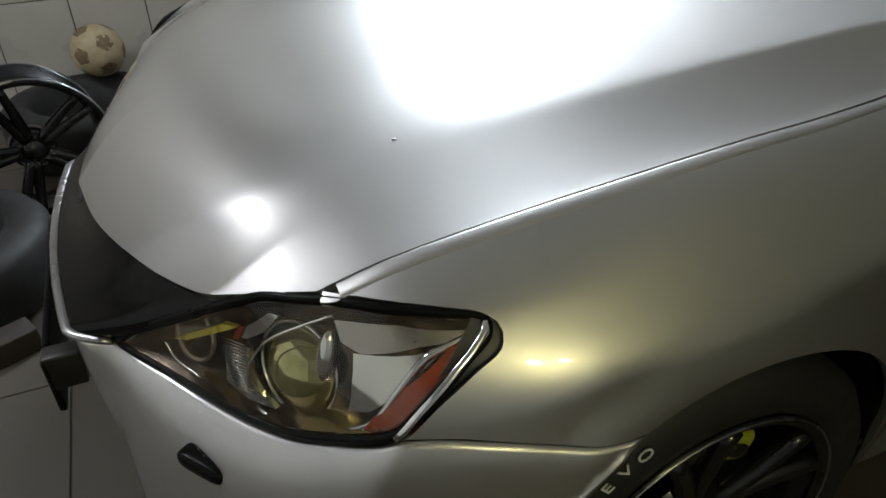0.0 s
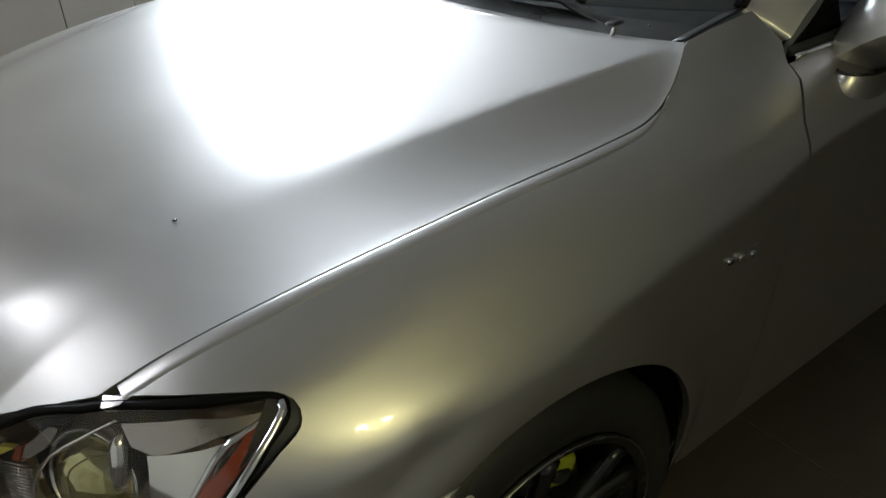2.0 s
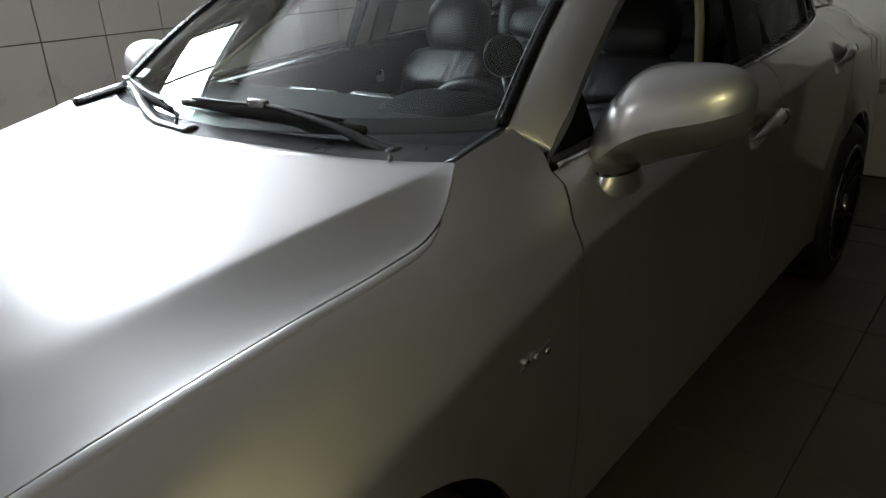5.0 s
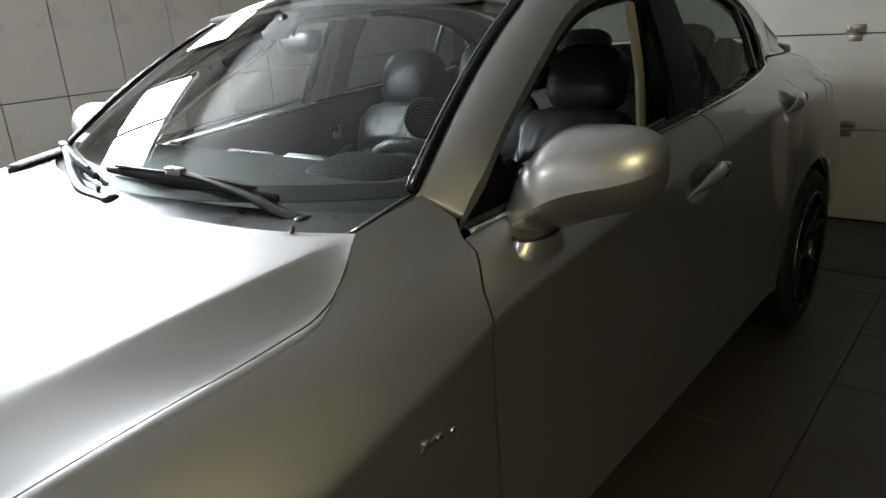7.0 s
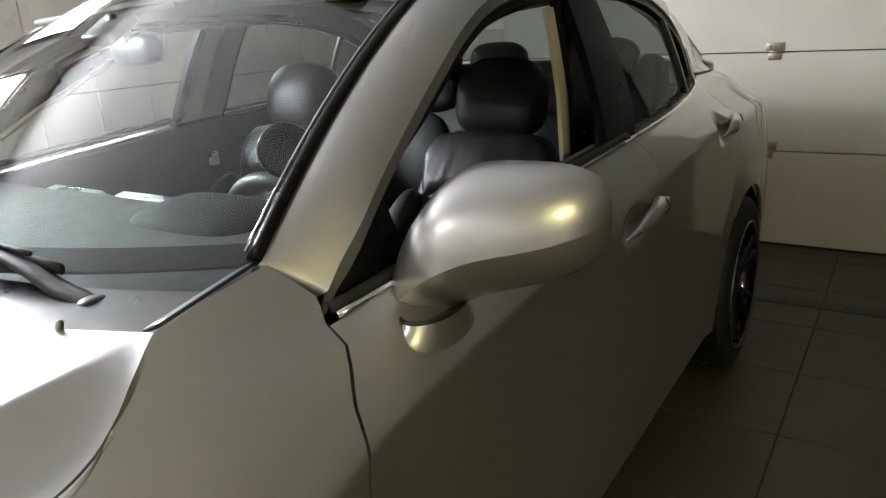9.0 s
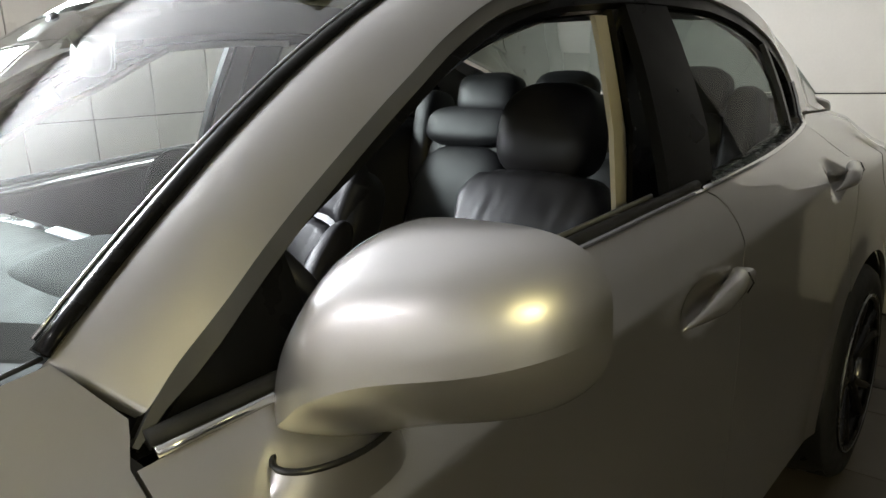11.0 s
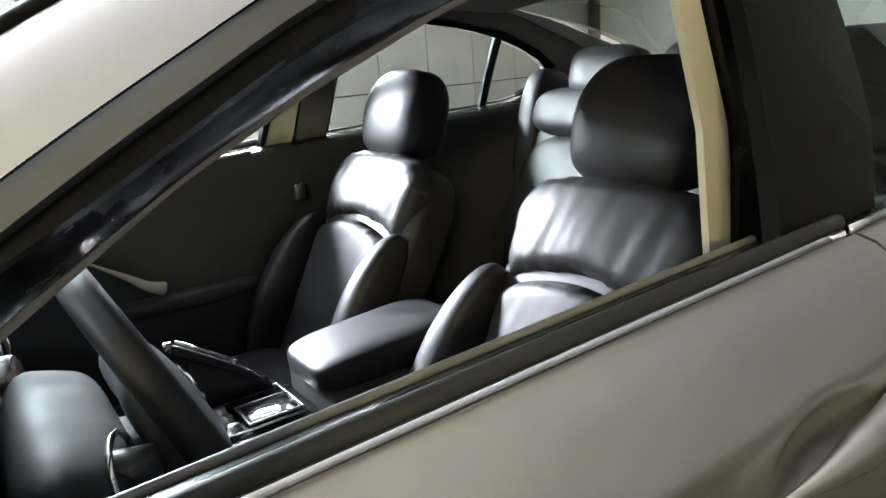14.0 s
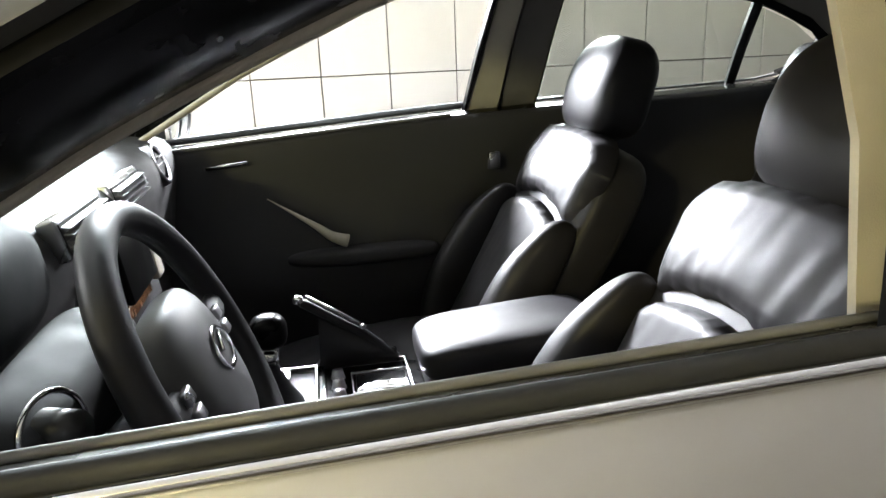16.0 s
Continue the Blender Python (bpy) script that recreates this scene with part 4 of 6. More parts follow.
        x = 0.405 + 0.0012 * max(0, k - 8) - 0.0006 * k
        tube_bm([lens_point(sign, x + d, z + 0.4 * d, 0.0145) for d in (0.0, 0.012, 0.024)], 0.0014, 5, bm=ribs)
    part("ribbed_reflector", ribs, LAMP_GREY, lamp, "fine ribbed reflector")


def ring_bm(outer, inner_line, f0, f1):
    a, b = dense(np.array(outer, float), 0.5), dense(np.array(inner_line, float), 0.5)
    p, q = f0(a[:, 0], a[:, 1]), f0(b[:, 0], b[:, 1])
    r = f1(b[:, 0], b[:, 1])
    s = f1(a[:, 0], a[:, 1])
    bm = bmesh.new()
    rows = [[bm.verts.new(v) for v in row] for row in (s, p, q, r)]
    n = len(a)
    for x, y in zip(rows, rows[1:]):
        for i in range(n):
            bm.faces.new((x[i], x[(i + 1) % n], y[(i + 1) % n], y[i]))
    bmesh.ops.recalc_face_normals(bm, faces=bm.faces[:])
    return bm


def bowl_bm(poly, fn, sign):
    """The deep tray behind a lens."""
    p = np.array(poly, float)
    mid = p.mean(0)
    rows = []
    for k, back in ((1.0, 0.004), (0.93, 0.03), (0.8, 0.06), (0.55, 0.085), (0.2, 0.09)):
        q = mid + (p - mid) * k
        f = light_fn(sign, back)
        rows.append(f(q[:, 0], q[:, 1]))
    bm = bmesh.new()
    vs = [[bm.verts.new(v) for v in row] for row in rows]
    n = len(p)
    for a, b in zip(vs, vs[1:]):
        for i in range(n):
            bm.faces.new((a[i], a[(i + 1) % n], b[(i + 1) % n], b[i]))
    bm.faces.new(vs[-1])
    bmesh.ops.recalc_face_normals(bm, faces=bm.faces[:])
    return bm


GRILLE_BLACK = material("grille_black", 0.003, 0.16, vary=0.3, scale=30, fine=300, bump=0.1, spec=0.12)
YELLOW_GLASS = material("yellowed_glass", (0.52, 0.49, 0.22), 0.07, 0.85, vary=0.35, scale=25, fine=80, coat=1.0)
for sign in (-1, 1):
    headlight(sign)

# bumper: from the headlamp's lower edge down
LOW3 = [(x, light_w(np.array([x]), np.array([z]))[0], z) for x, z in LIGHT_LOW]


def bumper_top(s):
    pts = [(0.178, 0.0, 0.532), (0.184, 0.15, 0.532), (0.196, 0.27, 0.532), (0.216, 0.33, 0.532), (0.262, 0.358, 0.535)] + [(float(x), float(w), float(z)) for x, w, z in LOW3[::-1]][3::4] + \
        [(0.570, 0.822, 0.650)] + [(x, float(body_w(x, z)), z) for x, z in SEAM_F[2::3]] + [(0.83, float(body_w(0.83, 0.632)), 0.632)]
    return pts


TOPS = smooth_line(bumper_top(0), 90)
BOTTOM = smooth_line([(0.215, 0.0, 0.22), (0.218, 0.20, 0.22), (0.228, 0.38, 0.22), (0.285, 0.55, 0.22), (0.37, 0.69, 0.22), (0.48, 0.79, 0.22), (0.60, 0.845, 0.22), (0.70, 0.870, 0.22)], 90)
LOWARCH = smooth_line([(0.83, 0.905, 0.632), (0.745, 0.893, 0.56), (0.69, 0.885, 0.46), (0.672, 0.878, 0.34), (0.68, 0.87, 0.22)], 20)


def bumper_pt(sign):
    def fn(u, v):
        i = min(88, int(u * 89))
        f = u * 89 - i
        a, b = TOPS[i] * (1 - f) + TOPS[i + 1] * f, BOTTOM[i] * (1 - f) + BOTTOM[i + 1] * f
        g = (1 - v) ** 2
        mid = np.array([min(a[0], b[0]) - 0.018 - 0.03 * (1 - u), max(a[1], b[1]) + 0.012 * u, a[2] * 0.84 + b[2] * 0.16])
        mid[0] = 0.5 * (a[0] + b[0]) - 0.022 * (1 - 0.6 * u) * min(1.0, 4 * u)
        mid[1] = 0.5 * (a[1] + b[1]) + 0.052 * min(1, 2.2 * u) * (1 - 0.25 * u)
        p = a * g + 2 * v * (1 - v) * mid + b * v * v
        far = math.hypot(p[0] - WHEEL_F, p[2] - HUB_Z)
        if far < ARCH and p[1] > 0.8:
            p[0], p[2] = WHEEL_F + (p[0] - WHEEL_F) * ARCH / far, HUB_Z + (p[2] - HUB_Z) * ARCH / far
        return Vector((p[0], sign * p[1], p[2]))
    return fn


bumper = part("front_bumper", thick(grid_bm(bumper_pt(-1), 90, 18), 0.008), PAINT, car)
part("front_bumper", thick(grid_bm(bumper_pt(1), 60, 12), 0.008), PAINT, car)
# headlamp washer cover
wash_at = Vector((0.354, -0.592, 0.466))
wash_m = Matrix.Translation(wash_at) @ Vector((0.050, -0.066, -0.002)).to_track_quat("X", "Z").to_matrix().to_4x4()
part("washer_cover", turned(pad_bm(0.044, 0.017, 0.015, p=4.5, q=3.2), wash_m), GLOSS_BLACK, car, "gloss black headlamp washer cover")

# grille: black slope from the hood's lip down to the chrome edge
def chrome_line(u):
    a = abs(u)
    return Vector((0.175 + 0.032 * a * a + 0.055 * max(0.0, (a - 0.86) / 0.14) ** 1.6, 0.358 * u, 0.545 - 0.004 * max(0.0, (a - 0.86) / 0.14)))


def slope(u, v):
    u = 2 * u - 1
    y = 0.562 * u
    x = float(nose_x(abs(y)))
    top = Vector((x + 0.012, y, float(hood_z(np.array([x]), np.array([y]))[0]) - 0.013))
    return top.lerp(chrome_line(u), v) + Vector((0.004, 0, -0.010)) * math.sin(math.pi * v)


part("radiator_cover", box_bm(0.345, 0.46, -0.30, 0.30, 0.30, 0.62), BLACK_TRIM, car, "black cover behind the grille", smooth=False)
grille = part("grille", grid_bm(slope, 56, 14), GRILLE_BLACK, car, "plain black radiator grille slope")
part("chrome_surround", tube_bm([chrome_line(u) + Vector((-0.002, 0, -0.002)) for u in np.linspace(-1, 1, 61)], 0.009, 10, flat=0.7), SATIN, grille, "dull metal grille edge")
number_plate = part("plate_holder", box_bm(0.128, 0.142, -0.26, 0.26, 0.34, 0.455, bevel=0.006), GLOSS_BLACK, car, "empty black number plate holder")
for y in (-0.24, 0.24):
    part("bracket", box_bm(0.130, 0.19, y - 0.02, y + 0.02, 0.39, 0.46, bevel=0.004), BLACK_TRIM, number_plate)

# ---- wheels ----


def wheel(x, sign):
    hub = part("wheel", lathe_bm([(0.232, -0.10), (0.240, -0.108), (0.262, -0.112), (0.30, -0.104), (0.316, -0.085), (0.318, -0.04), (0.318, 0.04), (0.316, 0.085), (0.30, 0.10), (0.262, 0.105), (0.232, 0.10)], 72), RUBBER, car, "black road tyre on a dark alloy rim")
    rim = part("rim", lathe_bm([(0.205, 0.09), (0.208, -0.06), (0.216, -0.092), (0.232, -0.102), (0.236, -0.110), (0.228, -0.113), (0.216, -0.106)], 64), RIM_DARK, hub, "dark rim with a bright lip")
    part("lip", tube_bm([(0.232 * math.cos(a), -0.112, 0.232 * math.sin(a)) for a in np.linspace(0, 2 * math.pi, 64, endpoint=False)], 0.0022, 6, closed=True, up=(0, 1, 0)), SATIN, hub, "bright rim lip")
    for k in range(5):
        sp = bmesh.new()
        for d in (-0.17, 0.17):
            a = 2 * math.pi * k / 5 + 0.5
            tube_bm([((0.05 + 0.165 * t) * math.cos(a + d * (0.4 + 0.9 * t)), -0.075 - 0.022 * t, (0.05 + 0.165 * t) * math.sin(a + d * (0.4 + 0.9 * t))) for t in np.linspace(0, 1, 8)], 0.016, 8, up=(0, 1, 0), bm=sp)
        part("spoke", sp, RIM_DARK, hub)
    part("hub", lathe_bm([(0.0, -0.088), (0.028, -0.088), (0.06, -0.08), (0.075, -0.06)], 32), RIM_DARK, hub)
    part("disc", lathe_bm([(0.06, -0.02), (0.165, -0.02), (0.168, -0.01), (0.165, 0.0), (0.06, 0.0)], 48), SATIN, hub, "steel brake disc")
    cal = turned(pad_bm(0.040, 0.032, 0.030, p=4, q=4), Matrix.Translation((0.058, -0.045, 0.132)) @ Matrix.Rotation(math.radians(24), 4, "Y"))
    part("caliper", cal, LIME, hub, "lime green brake caliper")
    part("caliper_slot", turned(pad_bm(0.018, 0.006, 0.012, p=4, q=4), Matrix.Translation((0.058, -0.077, 0.130)) @ Matrix.Rotation(math.radians(24), 4, "Y")), BLACK_TRIM, hub)
    hub.matrix_local = Matrix.Translation((x, sign * 0.785, 0.318)) @ (Matrix.Rotation(math.pi, 4, "Z") if sign > 0 else Matrix.Identity(4))
    # dark liner of the wheel housing
    part("wheel_liner", turned(lathe_bm([(0.335, -0.075), (0.345, 0.02), (0.345, 0.28), (0.10, 0.30)], 48), Matrix.Translation((x, sign * 0.80, HUB_Z)) @ (Matrix.Rotation(math.pi, 4, "Z") if sign > 0 else Matrix.Identity(4))), BLACK_TRIM, car, "black wheel housing liner")
    return hub


wheels = [wheel(x, s) for x in (WHEEL_F, WHEEL_R) for s in (-1, 1)]
# raised white letters on the driver's side front tyre
for k, ch in enumerate("EVO"):
    cu = bpy.data.curves.new("letters", "FONT")
    cu.body, cu.size, cu.extrude, cu.align_x, cu.align_y = ch, 0.030, 0.0008, "CENTER", "CENTER"
    tmp = bpy.data.objects.new("tmp", cu)
    scene.collection.objects.link(tmp)
    me = bpy.data.meshes.new_from_object(tmp.evaluated_get(bpy.context.evaluated_depsgraph_get()))
    bpy.data.objects.remove(tmp)
    me.materials.append(WHITE_LETTER)
    letter = new("tyre_letter", me)
    ang = math.radians(132.2 - 6.05 * k)
    r = 0.292
    letter.parent = wheels[0]
    letter.matrix_local = Matrix.Translation((r * math.cos(ang), -0.1105, r * math.sin(ang))) @ Matrix.Rotation(-(ang - math.pi / 2), 4, "Y") @ Matrix.Rotation(math.pi / 2, 4, "X") @ Matrix.Diagonal((1.0, 1, 1, 1))
    tagged(letter, "white raised tyre letter")

# ---- cowl, wipers, nozzles ----
cowl = part("cowl", grid_bm(lambda u, v: Vector((1.346 + 0.10 * abs(2 * u - 1) ** 3 + (0.10 + 0.03 * abs(2 * u - 1) ** 2) * v, (2 * u - 1) * 0.69, 0.972 + 0.016 * v)), 30, 6), BLACK_TRIM, car, "black plastic cowl under the windshield")
for sign in (-1, 1):
    part("windshield_seal", tube_bm([tuple(shield(sign * 0.985, v) + Vector((-0.002, 0, 0.006))) for v in np.linspace(0, 1, 24)], 0.012, 8, flat=0.5), GLOSS_BLACK, car, "black windshield edge moulding")
    part("edge_line", tube_bm([tuple(shield(sign * 0.965, v) + Vector((-0.003, 0, 0.007))) for v in np.linspace(0.02, 1, 24)], 0.0022, 6), SATIN, car, "thin bright edge beside the moulding")
    part("corner_cover", thick(grid_bm(lambda u, v: Vector((1.452 + 0.15 * u, sign * (0.692 - 0.03 * v - 0.006 * u), 0.994 + 0.024 * u - 0.012 * v)), 8, 3), 0.004), BLACK_TRIM, car, "black cowl corner cover")
shield_frame = grid_bm(lambda u, v: shield(2 * u - 1, 0.0 + 0.06 * v) + Vector((0.002, 0, -0.004)), 30, 2)
part("frit_band", shield_frame, BLACK_TRIM, car, "black printed edge of the windshield")


def on_glass(u, v, lift=0.016):
    return tuple(shield(u, v) + Vector((-0.35, 0, 0.94)) * lift)


def wiper(arm, blade):
    """Arm points from the pivot to the clip, blade points from tip to tip, as (across, up) on the glass."""
    line = [on_glass(u, v, 0.014 + 0.012 * k / len(arm)) for k, (u, v) in enumerate(arm)]
    w = part("wiper", tube_bm(smooth_line(line, 26), 0.013, 10, flat=0.55, taper=lambda t: 1.35 - 0.75 * t), BLACK_TRIM, car, "black windshield wiper at rest")
    rest = smooth_line([on_glass(u, v, 0.010) for u, v in blade], 24)
    part("blade", tube_bm(rest, 0.0075, 8, flat=1.6, taper=lambda t: 0.55 + 0.8 * math.sin(math.pi * min(0.93, max(0.07, t)))), RUBBER, w, "rubber wiper blade")
    part("blade_spine", tube_bm([Vector(p) + Vector((-0.004, 0, 0.013)) for p in rest[2:-2]], 0.0035, 6), BLACK_TRIM, w, "thin black blade spine")
    mid = Vector(line[-1])
    part("blade_clip", turned(box_bm(-0.026, 0.026, -0.010, 0.010, -0.008, 0.010, bevel=0.004), Matrix.Translation(mid) @ (Vector(rest[-1]) - Vector(rest[0])).to_track_quat("X", "Z").to_matrix().to_4x4()), SATIN, w, "grey blade clip")
    part("pivot_cap", turned(pad_bm(0.020, 0.016, 0.012), Matrix.Translation(Vector(line[0]))), BLACK_TRIM, w)


wiper([(-0.75, -0.09), (-0.66, -0.055), (-0.568, -0.015), (-0.448, 0.020), (-0.304, 0.048), (-0.22, 0.055)], [(0.205, 0.045), (0.0, 0.053), (-0.263, 0.049), (-0.63, -0.006)])
wiper([(0.03, -0.052), (0.22, -0.050), (0.40, -0.025), (0.60, 0.010), (0.82, 0.020)], [(0.95, 0.020), (0.75, 0.030), (0.53, 0.028), (0.24, 0.010)])
for y in (-0.586, 0.08):
    hz = float(hood_z(np.array([1.38]), np.array([y]))[0])
    part("washer_nozzle", turned(pad_bm(0.005, 0.003, 0.007, nu=12, nv=8), Matrix.Translation((1.405, y, hz + 0.006)) @ Matrix.Rotation(0.4, 4, "Y")), SATIN, hood, "small bright washer nozzle")

# ---- door mirrors and handles ----


def mirror_shell(sign):
    def end(k):
        return max(0.0, 1 - max(0.0, (k - 0.60) / 0.40) ** 3.0) ** 0.42
    top_in = pchip([0, 0.06, 0.17, 0.24, 0.33, 0.5, 1], [1.000, 1.036, 1.072, 1.090, 1.101, 1.106, 1.107])
    low_in = pchip([0, 0.15, 0.45, 1], [0.892, 0.897, 0.927, 0.974])

    def zt(k):
        return 1.046 + (float(top_in(k)) - 1.046) * end(k) ** 0.85

    def zb(k):
        return 1.036 + (float(low_in(k)) - 1.036) * end(k) ** 0.9
    crease = pchip([0, 0.12, 0.3, 0.5, 0.85, 1.0], [0.922, 0.942, 0.978, 1.002, 1.022, 1.030])

    def zc(k):
        return 1.042 + (float(crease(k)) - 1.042) * end(k) ** 0.8
    xr = pchip([0, 1], [1.846, 1.858])
    xi = pchip([0, 0.12, 0.3, 0.5, 0.85, 1.0], [1.748, 1.731, 1.723, 1.736, 1.768, 1.785])

    def xf(k):
        return float(xr(k)) + (float(xi(k)) - float(xr(k))) * end(k) ** 0.8

    def fn(u, v):
        s = math.sin(u * math.pi / 2)
        y = -(0.772 + 0.268 * s)
        a = v * math.pi
        t, b, c, f, r = (float(k(s)) for k in (zt, zb, zc, xf, xr))
        if v < 0.62:
            k = v / 0.62 * math.pi / 2
            x = r - (r - f) * math.sin(k) ** 0.95
            z = c + (t - c) * max(0, math.cos(k)) ** 0.72
        else:
            k = (v - 0.62) / 0.38 * math.pi / 2
            q = (v - 0.62) / 0.38
            x = f + (r - f) * q ** 1.1
            z = c - (c - b) * math.sin(k) ** 0.85
        return Vector((x, -sign * y, z))
    m = part("side_mirror", grid_bm(lambda u, v: fn(u, 0.62 * v), 40, 26), PAINT, car, "silver door mirror housing")
    part("lower_shell", grid_bm(lambda u, v: fn(u, 0.62 + 0.38 * v), 40, 16), PAINT, m)
    loop = [fn(s, 0.012) for s in np.linspace(0.02, 0.98, 30)] + [fn(s, 0.988) for s in np.linspace(0.98, 0.02, 30)]
    hub = sum(loop, Vector()) / len(loop)
    loop = [hub + (p - hub) * 0.95 + Vector((-0.004, 0, 0)) for p in loop]
    bm = bmesh.new()
    vs = [bm.verts.new(p + Vector((-0.012, 0, 0))) for p in loop]
    bm.faces.new(vs)
    part("mirror_glass", bm, MIRROR, m, "mirror glass", smooth=False)
    part("rim", tube_bm(loop, 0.004, 6, closed=True), BLACK_TRIM, m, "black inner rim")
    def foot(u, v):
        a = 2 * math.pi * u
        x, z = 1.768 + 0.078 * math.cos(a), 0.893 + 0.024 * math.sin(a)
        low = Vector((x, sign * (float(body_w(x, z)) - 0.003), z))
        top = Vector((1.774 + 0.062 * math.cos(a), sign * (0.824 - 0.034 * math.sin(a)), 0.918))
        return low.lerp(top, v) + Vector((0, 0, -0.006 * math.sin(math.pi * v)))
    part("mirror_foot", grid_bm(foot, 28, 8, True), PAINT, m, "silver mirror foot")
    part("gap_ring", tube_bm([foot(u, 0.98) for u in np.linspace(0, 1, 28, endpoint=False)], 0.003, 6, closed=True), BLACK_TRIM, m)
    return m


MIRROR = material("mirror_silver", (0.85, 0.87, 0.88), 0.02, 1.0, vary=0.02, rough_vary=0.01)
for sign in (-1, 1):
    mirror_shell(sign)


def door_handle(sign, x0, x1, z0, z1, parent):
    def w(x, z):
        """The door's skin as it would run on without the cup."""
        return float(body_w(x0 - 0.02, z) + (body_w(x1 + 0.03, z) - body_w(x0 - 0.02, z)) * (x - x0 + 0.02) / (x1 - x0 + 0.05))
    line = []
    for t in np.linspace(0, 1, 26):
        x, z = x0 + (x1 - x0) * t, z0 + (z1 - z0) * t
        line.append((x, sign * (w(x, z) + 0.003 + 0.024 * math.sin(math.pi * min(1, t * 0.80 + 0.12)) ** 0.7), z + 0.005 * math.sin(math.pi * t)))
    h = part("door_handle", tube_bm(line, 0.0165, 14, flat=1.25, taper=lambda t: min(1, 0.10 + 1.9 * t) * (0.85 + 0.2 * t)), PAINT, parent, "silver pull handle")
    part("lock_cap", turned(pad_bm(0.018, 0.012, 0.016, p=3, q=3), Matrix.Translation((x1 + 0.012, sign * (w(x1, z1) + 0.020), z1 + 0.001))), PAINT, h)
    part("joint", tube_bm([(x1 - 0.012, sign * (w(x1, z1) + 0.03), z1 + 0.018), (x1 - 0.008, sign * (w(x1, z1) + 0.038), z1), (x1 - 0.010, sign * (w(x1, z1) + 0.03), z1 - 0.018)], 0.0016, 6), BLACK_TRIM, h)


for sign in (-1, 1):
    door_handle(sign, 2.355, 2.575, 0.850, 0.871, doors["front_door", sign])
    door_handle(sign, 3.18, 3.395, 0.924, 0.947, doors["rear_door", sign])
# bare emblem mounting on the fender
mark = part("emblem_remains", turned(box_bm(-0.042, 0.042, -0.0015, 0.0015, -0.003, 0.003, bevel=0.001), Matrix.Translation((1.385, -float(body_w(1.385, 0.717)) - 0.002, 0.717)) @ Matrix.Rotation(math.radians(-10), 4, "Y")), SATIN, car, "torn emblem remains on the fender")
for dx in (-0.03, 0.0, 0.032):
    part("stud", turned(pad_bm(0.008, 0.004, 0.006, nu=10, nv=6), Matrix.Translation((1.385 + dx, -float(body_w(1.385, 0.717)) - 0.004, 0.717 - dx * 0.15))), CHROME, mark)
# fuel flap
flap = [(3.90 + 0.075 * math.cos(a), 0.90 + 0.075 * math.sin(a)) for a in np.linspace(0, 2 * math.pi, 28, endpoint=False)]
part("fuel_flap", tube_bm([side(-1)(np.array([x]), np.array([z]))[0] for x, z in flap], 0.0011, 5, closed=True), BLACK_TRIM, car, "joint of the round fuel flap")

